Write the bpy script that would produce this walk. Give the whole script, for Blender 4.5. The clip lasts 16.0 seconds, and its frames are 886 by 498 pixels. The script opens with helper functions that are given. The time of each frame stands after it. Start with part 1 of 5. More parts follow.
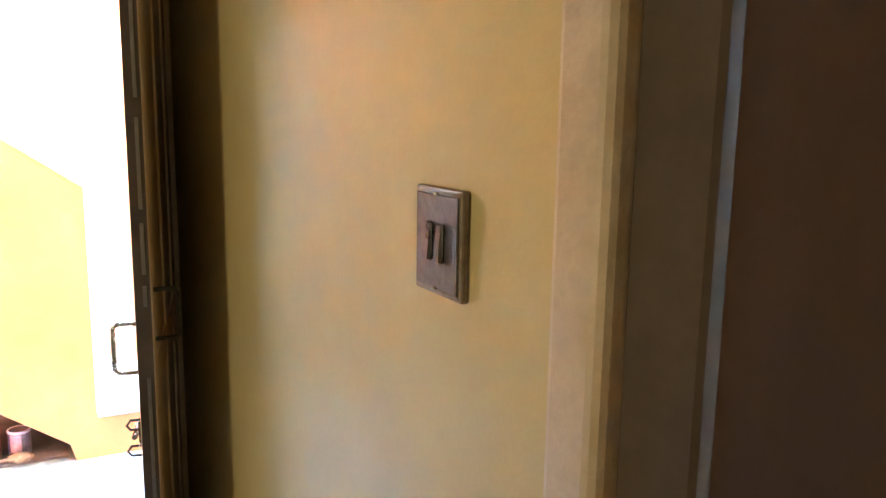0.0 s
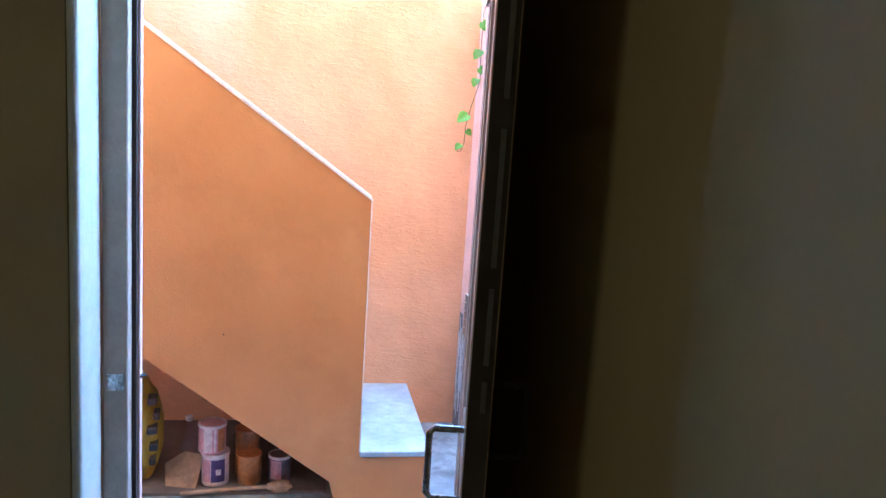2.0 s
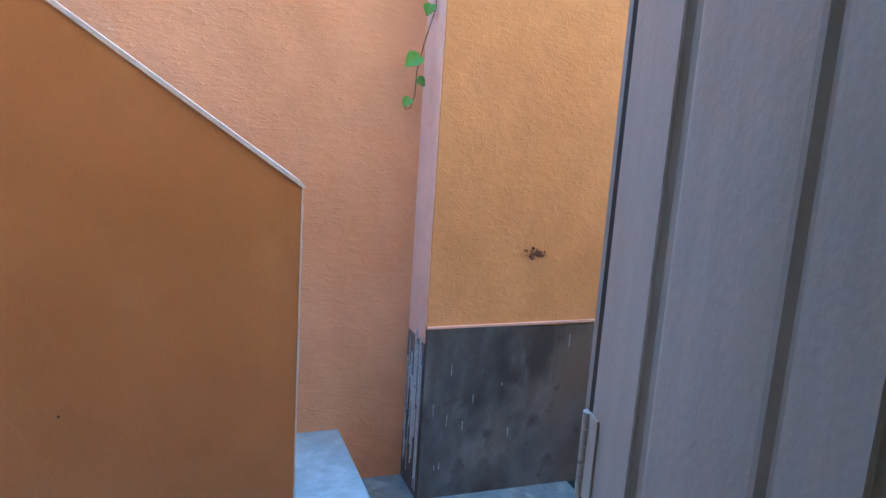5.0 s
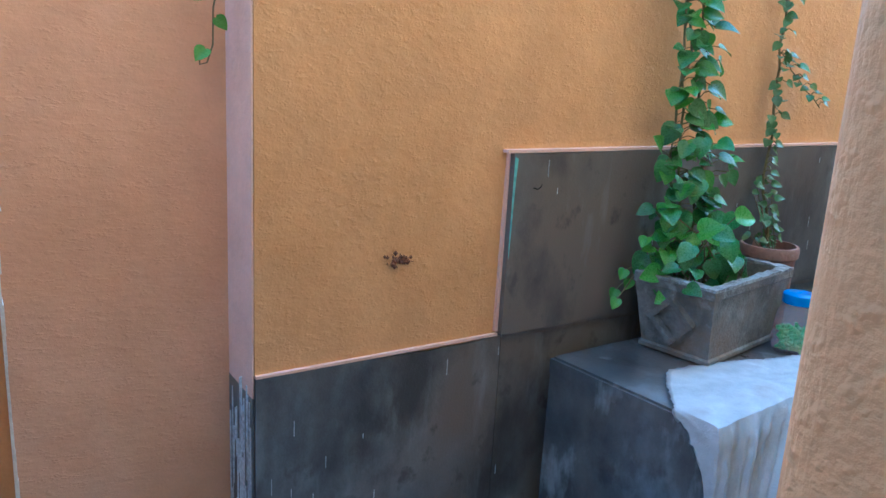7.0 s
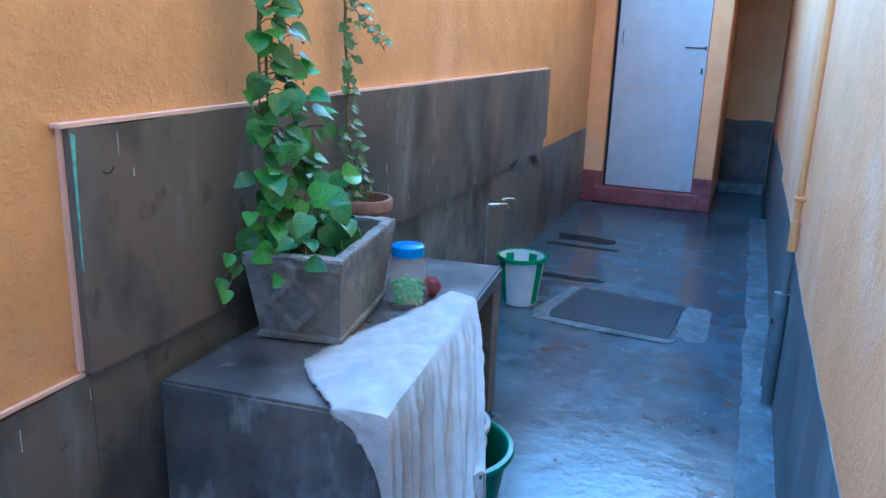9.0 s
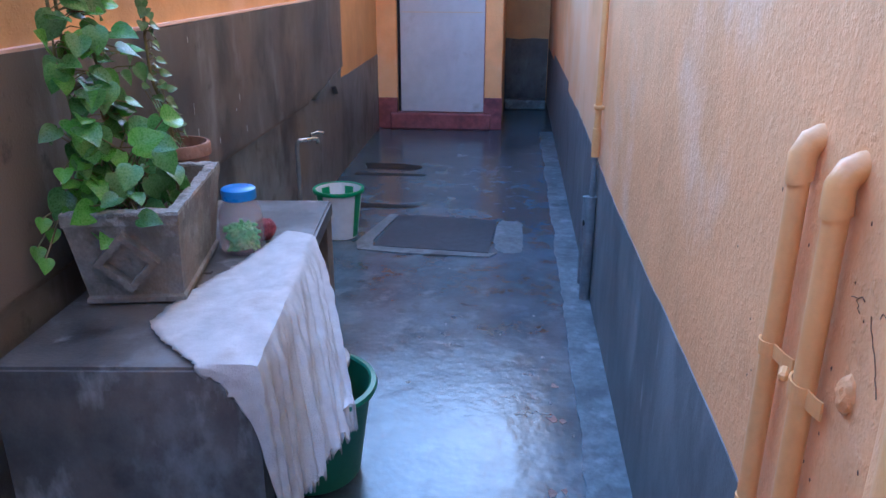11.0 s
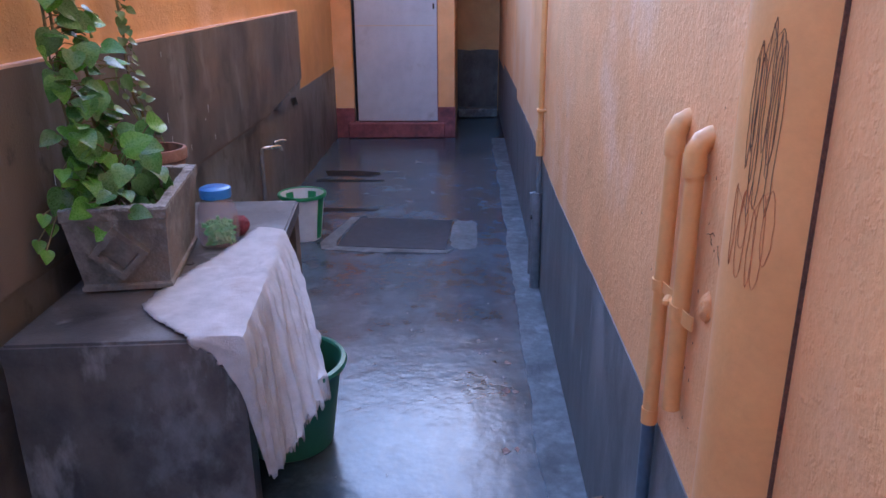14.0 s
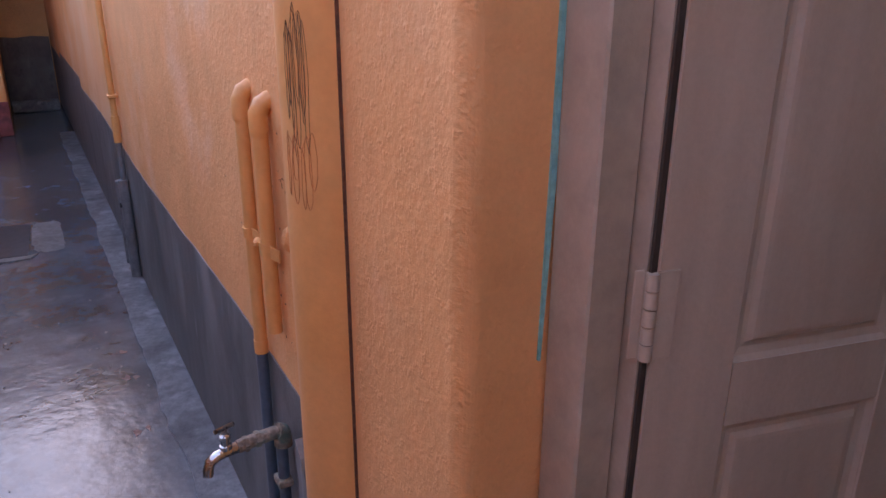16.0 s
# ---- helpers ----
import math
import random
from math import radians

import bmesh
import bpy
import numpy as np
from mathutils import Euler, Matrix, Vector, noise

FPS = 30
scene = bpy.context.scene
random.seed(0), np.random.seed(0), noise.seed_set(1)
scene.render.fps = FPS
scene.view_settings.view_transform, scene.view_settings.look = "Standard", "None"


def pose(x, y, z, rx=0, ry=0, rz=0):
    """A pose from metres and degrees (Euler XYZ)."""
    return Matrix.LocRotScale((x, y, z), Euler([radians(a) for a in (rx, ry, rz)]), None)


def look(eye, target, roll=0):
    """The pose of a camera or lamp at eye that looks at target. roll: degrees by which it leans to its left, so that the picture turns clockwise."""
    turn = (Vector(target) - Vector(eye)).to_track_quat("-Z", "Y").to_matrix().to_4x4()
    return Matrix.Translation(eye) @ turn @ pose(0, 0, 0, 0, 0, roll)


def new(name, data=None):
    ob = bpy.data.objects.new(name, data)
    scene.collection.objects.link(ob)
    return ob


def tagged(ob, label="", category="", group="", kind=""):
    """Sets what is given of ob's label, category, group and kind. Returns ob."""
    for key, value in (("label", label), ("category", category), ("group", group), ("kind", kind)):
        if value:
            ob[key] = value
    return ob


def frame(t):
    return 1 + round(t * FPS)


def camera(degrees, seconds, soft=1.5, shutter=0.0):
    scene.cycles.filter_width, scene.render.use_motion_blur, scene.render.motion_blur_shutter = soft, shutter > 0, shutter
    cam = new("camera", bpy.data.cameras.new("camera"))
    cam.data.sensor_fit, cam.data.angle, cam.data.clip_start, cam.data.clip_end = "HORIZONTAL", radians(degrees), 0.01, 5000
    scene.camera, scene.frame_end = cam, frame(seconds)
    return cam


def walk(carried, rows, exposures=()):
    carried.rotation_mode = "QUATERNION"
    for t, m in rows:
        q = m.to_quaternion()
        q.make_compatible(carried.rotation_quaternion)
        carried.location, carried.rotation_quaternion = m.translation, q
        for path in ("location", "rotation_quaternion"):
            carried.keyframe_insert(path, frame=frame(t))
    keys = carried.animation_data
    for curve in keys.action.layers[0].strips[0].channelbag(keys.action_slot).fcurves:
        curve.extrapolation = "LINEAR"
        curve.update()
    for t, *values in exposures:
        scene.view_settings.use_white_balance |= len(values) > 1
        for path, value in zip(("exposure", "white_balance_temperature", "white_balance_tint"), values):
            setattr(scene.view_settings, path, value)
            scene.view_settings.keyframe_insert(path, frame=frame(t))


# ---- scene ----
cam = camera(60.4, 16.0)
PATH = [
    (0, (4.202, -0.709, 1.518), (2.459, 0.217, 1.191), 0.9),
    (0.5, (4.025, -0.688, 1.518), (2.147, -0.061, 1.23), 1.6),
    (1, (3.864, -0.703, 1.506), (1.936, -0.248, 1.229), 2.4),
    (1.5, (3.664, -0.741, 1.498), (1.72, -0.374, 1.21), 2.8),
    (2, (3.508, -0.778, 1.517), (1.564, -0.43, 1.201), 3.8),
    (2.5, (3.276, -0.794, 1.498), (1.332, -0.49, 1.138), 3.6),
    (3, (3.117, -0.798, 1.494), (1.169, -0.542, 1.119), 3.3),
    (3.5, (2.931, -0.863, 1.499), (1.004, -0.505, 1.1), 3.6),
    (4, (2.784, -0.899, 1.489), (0.887, -0.411, 1.085), 3.6),
    (4.2, (2.717, -0.881, 1.464), (0.825, -0.365, 1.07), 3.6),
    (6.3, (1.902, -0.72, 1.45), (0.196, 0.221, 1.001), 3.4),
    (6.5, (1.83, -0.661, 1.439), (0.141, 0.309, 0.987), 3.1),
    (7, (1.714, -0.581, 1.427), (0.083, 0.48, 0.965), 3.2),
    (7.5, (1.547, -0.544, 1.422), (0.08, 0.72, 0.923), 3.5),
    (8, (1.455, -0.512, 1.41), (0.242, 0.993, 0.897), 3.7),
    (8.5, (1.355, -0.453, 1.396), (0.415, 1.233, 0.875), 3.5),
    (9, (1.292, -0.408, 1.403), (0.588, 1.387, 0.873), 2.0),
    (9.5, (1.233, -0.402, 1.406), (0.786, 1.471, 0.865), 1.0),
    (10, (1.177, -0.413, 1.403), (0.954, 1.495, 0.845), 0.5),
    (10.2, (1.157, -0.415, 1.379), (0.979, 1.463, 0.716), 0.1),
    (12.3, (1.154, -0.482, 1.419), (0.988, 1.387, 0.727), 0.2),
    (12.5, (1.15, -0.489, 1.423), (0.985, 1.396, 0.775), 0.3),
    (13, (1.142, -0.522, 1.419), (0.988, 1.371, 0.794), 0.6),
    (13.5, (1.157, -0.599, 1.408), (1.036, 1.29, 0.762), 0.2),
    (14, (1.179, -0.706, 1.403), (1.114, 1.183, 0.746), -0.4),
    (14.5, (1.203, -0.775, 1.41), (1.279, 1.1, 0.716), -0.8),
    (15, (1.181, -0.839, 1.417), (1.493, 1.009, 0.716), -0.5),
    (15.5, (1.152, -0.896, 1.418), (1.757, 0.871, 0.702), -0.1),
    (16, (1.15, -0.928, 1.418), (2.058, 0.711, 0.717), 0.3),
]
walk(cam, [(t, look(eye, target, roll)) for t, eye, target, roll in PATH],
     [(0.0, 7.8, 6500, 8), (0.5, 7.05, 6400, 9), (1.0, 5.95, 5800, 9), (1.5, 5.4, 5450, 6), (2.0, 5.15, 5150, 3), (2.5, 5.0, 5000, -2), (3.0, 4.75, 4850, -5),
      (3.5, 4.4, 4750, -8), (4.0, 4.15, 4700, -9), (6.5, 3.8, 4600, -16), (8.0, 3.75, 4350, -21), (9.0, 3.9, 4350, -15), (10.0, 3.8, 4950, -2),
      (12.5, 3.5, 5400, 10), (14.5, 3.3, 6250, 24), (15.0, 3.2, 6650, 27), (16.0, 3.1, 8500, 36)])

# ---- light ----
world = bpy.data.worlds.new("world")
scene.world = world
world.use_nodes = True
wn = world.node_tree
sky = wn.nodes.new("ShaderNodeTexSky")
sky.sky_type = "NISHITA"
sky.sun_disc = False
sky.ozone_density, sky.dust_density = 3.0, 0.45
sky.sun_elevation = radians(32)
sky.sun_rotation = radians(18)
wn.links.new(sky.outputs[0], wn.nodes["Background"].inputs[0])
wn.nodes["Background"].inputs[1].default_value = 0.15
sun_data = bpy.data.lights.new("sun", "SUN")
sun_data.energy, sun_data.angle, sun_data.color = 2.0, radians(0.5), (1.0, 0.94, 0.86)
sun = new("sun", sun_data)
sun.matrix_world = look((6 * math.sin(radians(18)), 6 * math.cos(radians(18)), 6 * math.tan(radians(32))), (0, 0, 0))

# Warm fill lamp added to brighten the room; no window is known there.
fill_lamp = bpy.data.lights.new("fill_lamp", "AREA")
fill_lamp.shape, fill_lamp.size, fill_lamp.size_y = "RECTANGLE", 0.60, 0.70
fill_lamp.energy, fill_lamp.color = 0.15, (1.0, 0.86, 0.50)
new("fill_lamp", fill_lamp).matrix_world = look((3.90, -3.385, 1.50), (3.90, 0.0, 1.35))


# ---- materials ----
def material(name, c1, c2, rough=0.7, scale=3.0, grain=0.12, fine=70.0, bump=0.15, lumps=18.0, stain=None,
             stain_scale=2.0, stain_edge=0.58, streak=1.0, metal=0.0, gloss_var=0.1, lump_share=0.5, spec=0.5, soft_stain=0.08,
             stain_rough=None, vary=0.0, layers=(), pebble=0.0, pebble_scale=55.0, flat=1.0):
    """Two tones in a broad noise, fine grain, an optional stain colour, and relief at two scales."""
    m = bpy.data.materials.new(name)
    m.use_nodes = True
    nt = m.node_tree
    b = nt.nodes["Principled BSDF"]
    tc = nt.nodes.new("ShaderNodeTexCoord")
    mp = nt.nodes.new("ShaderNodeMapping")
    mp.inputs["Scale"].default_value = (1, 1, 1 / streak)
    nt.links.new(tc.outputs["Object"], mp.inputs[0])

    def noise_tex(sc, detail=5.0, src=mp):
        n = nt.nodes.new("ShaderNodeTexNoise")
        n.inputs["Scale"].default_value, n.inputs["Detail"].default_value = sc, detail
        n.inputs["Roughness"].default_value = 0.6
        nt.links.new(src.outputs["Object" if src is tc else 0], n.inputs["Vector"])
        return n

    def ramp(src, lo, hi):
        r = nt.nodes.new("ShaderNodeMapRange")
        r.inputs["From Min"].default_value, r.inputs["From Max"].default_value = lo, hi
        nt.links.new(src, r.inputs["Value"])
        return r.outputs["Result"]

    def mix(fac, a, c, blend="MIX"):
        x = nt.nodes.new("ShaderNodeMix")
        x.data_type, x.blend_type = "RGBA", blend
        for sock, v in ((x.inputs[0], fac), (x.inputs[6], a), (x.inputs[7], c)):
            if isinstance(v, (tuple, list)):
                sock.default_value = (*v, 1)
            elif isinstance(v, (int, float)):
                sock.default_value = v
            else:
                nt.links.new(v, sock)
        return x.outputs[2]

    broad = noise_tex(scale)
    col = mix(ramp(broad.outputs[0], 0.37, 0.63), c1, c2)
    g = noise_tex(fine, 3.0, tc)
    grey = ramp(g.outputs[0], 0.2, 0.8)
    rr = nt.nodes.new("ShaderNodeMapRange")
    rr.inputs["To Min"].default_value, rr.inputs["To Max"].default_value = 1 - grain, 1 + grain
    nt.links.new(grey, rr.inputs["Value"])
    col = mix(1.0, col, rr.outputs[0], "MULTIPLY")
    mott = nt.nodes.new("ShaderNodeMapRange")
    mott.inputs["From Min"].default_value, mott.inputs["From Max"].default_value = 0.33, 0.67
    mott.inputs["To Min"].default_value, mott.inputs["To Max"].default_value = 1 - min(0.28, 1.5 * grain), 1 + min(0.28, 1.5 * grain)
    nt.links.new(noise_tex(scale * 4.3, 8.0).outputs[0], mott.inputs["Value"])
    col = mix(1.0, col, mott.outputs[0], "MULTIPLY")
    if vary:
        oi = nt.nodes.new("ShaderNodeObjectInfo")
        rv = nt.nodes.new("ShaderNodeMapRange")
        rv.inputs["To Min"].default_value, rv.inputs["To Max"].default_value = 1 - vary, 1 + vary
        nt.links.new(oi.outputs["Random"], rv.inputs["Value"])
        col = mix(1.0, col, rv.outputs[0], "MULTIPLY")
    sfac = None
    if stain:
        s = noise_tex(stain_scale, 7.0)
        sfac = ramp(s.outputs[0], stain_edge - soft_stain, stain_edge + soft_stain)
        col = mix(sfac, col, stain)
    for tone, sc, edge_at, soft, stretch, amount in layers:
        lm = nt.nodes.new("ShaderNodeMapping")
        lm.inputs["Scale"].default_value = (1, 1, 1 / stretch)
        lm.inputs["Location"].default_value = (3.1 * sc, 1.7 * sc, 0.9 * sc)
        nt.links.new(tc.outputs["Object"], lm.inputs[0])
        ln_f = nt.nodes.new("ShaderNodeMapRange")
        ln_f.inputs["From Min"].default_value, ln_f.inputs["From Max"].default_value = edge_at - soft, edge_at + soft
        ln_f.inputs["To Max"].default_value = amount
        nt.links.new(noise_tex(sc, 9.0, lm).outputs[0], ln_f.inputs["Value"])
        col = mix(ln_f.outputs[0], col, tone)
    nt.links.new(col, b.inputs["Base Color"])
    ro = nt.nodes.new("ShaderNodeMapRange")
    ro.inputs["To Min"].default_value = max(0.03, rough - gloss_var)
    ro.inputs["To Max"].default_value = min(1.0, rough + gloss_var)
    nt.links.new(ramp(broad.outputs[0], 0.3, 0.7), ro.inputs["Value"])
    rough_out = ro.outputs[0]
    if sfac is not None and stain_rough is not None:
        fm = nt.nodes.new("ShaderNodeMix")
        nt.links.new(sfac, fm.inputs[0])
        nt.links.new(rough_out, fm.inputs[2])
        fm.inputs[3].default_value = stain_rough
        rough_out = fm.outputs[0]
    nt.links.new(rough_out, b.inputs["Roughness"])
    b.inputs["Metallic"].default_value = metal
    b.inputs["Specular IOR Level"].default_value = spec
    if bump:
        rm = nt.nodes.new("ShaderNodeMapping")
        rm.inputs["Scale"].default_value = (1, 1, flat)
        nt.links.new(tc.outputs["Object"], rm.inputs[0])
        l = noise_tex(lumps, 2.0, rm)
        add = nt.nodes.new("ShaderNodeMix")
        add.inputs[0].default_value = lump_share
        nt.links.new(g.outputs[0], add.inputs[2])
        nt.links.new(l.outputs[0], add.inputs[3])
        bp = nt.nodes.new("ShaderNodeBump")
        bp.inputs["Strength"].default_value, bp.inputs["Distance"].default_value = bump, 0.02
        height = add.outputs[0]
        if pebble:
            grit = nt.nodes.new("ShaderNodeMapRange")
            grit.inputs["From Min"].default_value, grit.inputs["From Max"].default_value = 0.56, 0.72
            grit.inputs["To Max"].default_value = pebble
            nt.links.new(noise_tex(pebble_scale, 2.5, rm).outputs[0], grit.inputs["Value"])
            total = nt.nodes.new("ShaderNodeMath")
            nt.links.new(height, total.inputs[0])
            nt.links.new(grit.outputs[0], total.inputs[1])
            height = total.outputs[0]
        nt.links.new(height, bp.inputs["Height"])
        nt.links.new(bp.outputs[0], b.inputs["Normal"])
    return m


ORANGE = material("orange_plaster", (0.61, 0.315, 0.125), (0.67, 0.365, 0.158), 0.72, 1.3, 0.05, 150, 0.26, 28, stain=(0.70, 0.40, 0.215), stain_scale=1.1, stain_edge=0.64, soft_stain=0.06, pebble=0.35, pebble_scale=40, lump_share=0.75, flat=1.5, layers=(((0.55, 0.27, 0.10), 2.6, 0.62, 0.1, 1.5, 0.6),))
PEACH = material("peach_plaster", (0.66, 0.35, 0.195), (0.73, 0.41, 0.25), 0.72, 1.4, 0.04, 150, 0.22, 16, stain=(0.72, 0.47, 0.33), stain_scale=1.0, stain_edge=0.62, pebble=0.45, pebble_scale=30, lump_share=0.8, flat=2.6)
STAIR_ORANGE = material("stair_orange_paint", (0.51, 0.222, 0.073), (0.56, 0.262, 0.098), 0.55, 1.2, 0.03, 160, 0.10, 26, stain=(0.62, 0.32, 0.125), stain_scale=2.2, stain_edge=0.66, pebble=0.25, pebble_scale=30, layers=(((0.40, 0.165, 0.05), 3.0, 0.64, 0.1, 1.0, 0.5),))
HOUSE_ORANGE = material("house_orange_plaster", (0.82, 0.365, 0.135), (0.86, 0.42, 0.175), 0.7, 1.2, 0.05, 150, 0.23, 44, stain=(0.84, 0.47, 0.245), stain_scale=0.9, stain_edge=0.56, pebble=0.38, pebble_scale=60, lump_share=0.7, layers=(((0.66, 0.29, 0.105), 2.4, 0.64, 0.06, 1.4, 0.7), ((0.87, 0.53, 0.31), 1.6, 0.60, 0.05, 1.0, 0.55)))
PIPE_ORANGE = material("orange_pipe_paint", (0.76, 0.335, 0.105), (0.80, 0.385, 0.14), 0.5, 3, 0.04, 100, 0.08, 40)
PINK = material("pale_pink_paint", (0.72, 0.47, 0.38), (0.77, 0.53, 0.44), 0.65, 2, 0.05, 90, 0.2, 40)
WHITE_EDGE = material("white_edge_paint", (0.74, 0.66, 0.60), (0.80, 0.74, 0.70), 0.6, 6, 0.08, 90, 0.2, 40)
DADO = material("grey_cement_dado", (0.055, 0.056, 0.060), (0.135, 0.138, 0.144), 0.42, 3.0, 0.14, 150, 0.16, 10, stain=(0.150, 0.120, 0.100), stain_scale=1.3, stain_edge=0.50, streak=1.5, soft_stain=0.12, gloss_var=0.1, layers=(((0.042, 0.040, 0.042), 3.4, 0.57, 0.07, 1.6, 0.8), ((0.27, 0.285, 0.305), 6.5, 0.66, 0.09, 4.0, 0.7), ((0.05, 0.046, 0.045), 11.0, 0.64, 0.05, 1.2, 0.7)))
DADO_NEAR = material("scuffed_grey_cement_dado", (0.080, 0.086, 0.096), (0.175, 0.186, 0.200), 0.42, 3.0, 0.14, 150, 0.16, 10, stain=(0.165, 0.132, 0.110), stain_scale=1.3, stain_edge=0.57, streak=1.5, soft_stain=0.12, gloss_var=0.1, layers=(((0.042, 0.040, 0.042), 3.4, 0.57, 0.07, 1.6, 0.8), ((0.27, 0.285, 0.305), 6.5, 0.66, 0.09, 4.0, 0.7), ((0.05, 0.046, 0.045), 11.0, 0.64, 0.05, 1.2, 0.7)))
DADO_BLUE = material("blue_grey_cement", (0.092, 0.096, 0.096), (0.158, 0.163, 0.163), 0.5, 4.0, 0.12, 130, 0.14, 12, stain=(0.22, 0.226, 0.228), stain_scale=4.0, stain_edge=0.62, streak=3.0, soft_stain=0.09, layers=(((0.062, 0.062, 0.062), 5.0, 0.60, 0.08, 2.0, 0.7), ((0.32, 0.325, 0.33), 16.0, 0.68, 0.04, 6.0, 0.6)))
FLOOR = material("damp_dark_cement_floor", (0.030, 0.054, 0.074), (0.066, 0.106, 0.136), 0.22, 2.2, 0.16, 60, 0.15, 11, stain=(0.092, 0.130, 0.155), stain_scale=3.5, stain_edge=0.58, soft_stain=0.16, gloss_var=0.05, spec=0.58, lump_share=0.85, layers=(((0.015, 0.021, 0.026), 1.7, 0.57, 0.10, 1.0, 0.75), ((0.15, 0.195, 0.22), 9.0, 0.63, 0.09, 1.0, 0.55), ((0.012, 0.016, 0.02), 6.0, 0.62, 0.06, 1.0, 0.5)))
FLOOR_PALE = material("pale_cement_strip", (0.085, 0.098, 0.106), (0.155, 0.172, 0.180), 0.62, 6, 0.2, 80, 0.3, 25, stain=(0.055, 0.062, 0.066), stain_scale=5, stain_edge=0.58, layers=(((0.24, 0.26, 0.27), 9.0, 0.63, 0.06, 1.0, 0.7),))
FLOOR_STAIR = material("dry_blue_cement_floor", (0.15, 0.20, 0.235), (0.25, 0.31, 0.345), 0.5, 4, 0.1, 90, 0.2, 16, stain=(0.09, 0.105, 0.115), stain_scale=3.5, stain_edge=0.60, layers=(((0.38, 0.44, 0.47), 8.0, 0.64, 0.06, 1.0, 0.7),))
STEP = material("blue_cement_step", (0.27, 0.36, 0.42), (0.38, 0.48, 0.54), 0.45, 5, 0.08, 90, 0.12, 20, stain=(0.14, 0.15, 0.17), stain_scale=7, stain_edge=0.72)
TABLE = material("smooth_cement_table", (0.042, 0.046, 0.052), (0.115, 0.120, 0.128), 0.36, 4, 0.12, 120, 0.12, 12, stain=(0.20, 0.225, 0.25), stain_scale=4.0, stain_edge=0.64, streak=1.6, soft_stain=0.07, layers=(((0.18, 0.155, 0.14), 2.2, 0.53, 0.1, 1.0, 0.7), ((0.34, 0.36, 0.38), 8.0, 0.63, 0.06, 2.5, 0.7), ((0.022, 0.022, 0.024), 6.0, 0.62, 0.06, 1.3, 0.7)))
TABLE_SIDE = material("raw_cement_leg", (0.13, 0.11, 0.10), (0.20, 0.17, 0.15), 0.7, 6, 0.12, 90, 0.2, 20)
COVER = material("dark_slate_cover", (0.022, 0.028, 0.036), (0.045, 0.052, 0.064), 0.55, 5, 0.12, 90, 0.1, 20, spec=0.3)
WET = material("wet_black_grime", (0.010, 0.010, 0.010), (0.022, 0.020, 0.018), 0.55, 8, 0.1, 90, 0.1, 20, spec=0.2)
RED = material("red_oxide_paint", (0.20, 0.05, 0.055), (0.28, 0.085, 0.09), 0.45, 6, 0.12, 90, 0.12, 20, stain=(0.13, 0.04, 0.05), stain_scale=9, stain_edge=0.6)
CREAM = material("olive_cream_wall_paint", (0.44, 0.335, 0.155), (0.52, 0.405, 0.195), 0.5, 1.2, 0.03, 120, 0.05, 25, stain=(0.40, 0.36, 0.22), stain_scale=1.5, stain_edge=0.6)
ROOMFLOOR = material("room_cement_floor", (0.16, 0.145, 0.125), (0.24, 0.215, 0.185), 0.5, 3)
CEIL = material("ceiling_whitewash", (0.64, 0.58, 0.46), (0.72, 0.66, 0.54), 0.8, 3)
DOOR = material("mauve_brown_door_paint", (0.52, 0.39, 0.29), (0.58, 0.45, 0.34), 0.42, 5, 0.05, 120, 0.07, 30, stain=(0.47, 0.38, 0.32), stain_scale=2.5, stain_edge=0.67, streak=5, soft_stain=0.03)
# Dark brown for closet fittings and for shade painted on the house door.
DOOR_IN = material("dark_fittings_and_edge_shade", (0.055, 0.040, 0.032), (0.085, 0.064, 0.052), 0.6, 5, 0.06, 100, 0.05, 30, spec=0.2)
EDGE_GLOSS = material("lighter_edge_strip", (0.12, 0.105, 0.092), (0.18, 0.16, 0.14), 0.36, 8, 0.05, 90, 0.02, 30)
# Jamb brown taken darker, so that the recess looks unlit.
JAMB_IN = material("darkened_brown_jamb", (0.062, 0.045, 0.032), (0.085, 0.062, 0.045), 0.8, 4, 0.05, 100, 0.03, 30, spec=0.1)
FRAME = material("pale_mauve_frame_paint", (0.43, 0.33, 0.24), (0.50, 0.395, 0.30), 0.5, 5, 0.06, 100, 0.12, 30)
ARCHI = material("white_trim_paint", (0.66, 0.645, 0.55), (0.72, 0.705, 0.61), 0.5, 4, 0.05, 100, 0.08, 30)
BROWN_WOOD = material("dark_brown_door", (0.030, 0.015, 0.008), (0.05, 0.025, 0.014), 0.7, 4, 0.08, 80, 0.04, 20, streak=6, spec=0.2)
TOILET_DOOR = material("grey_white_door_sheet", (0.46, 0.44, 0.46), (0.52, 0.50, 0.52), 0.5, 3, 0.03, 90, 0.04, 20, stain=(0.38, 0.35, 0.34), stain_scale=5, stain_edge=0.68)
BLACK = material("black_metal_and_gap_shade", (0.015, 0.013, 0.012), (0.03, 0.026, 0.024), 0.8, 5)
STEEL = material("worn_chrome", (0.45, 0.44, 0.42), (0.60, 0.59, 0.57), 0.25, 20, 0.15, 90, 0.1, 60, metal=1.0, stain=(0.16, 0.12, 0.09), stain_scale=40, stain_edge=0.6)
RUST = material("rusty_tap_pipe", (0.16, 0.115, 0.08), (0.30, 0.24, 0.18), 0.6, 30, 0.2, 120, 0.3, 60, stain=(0.10, 0.16, 0.13), stain_scale=25, stain_edge=0.58)
PIPE_GREY = material("grey_plastic_pipe", (0.13, 0.14, 0.15), (0.20, 0.21, 0.22), 0.5, 8, 0.1, 90, 0.08, 30)
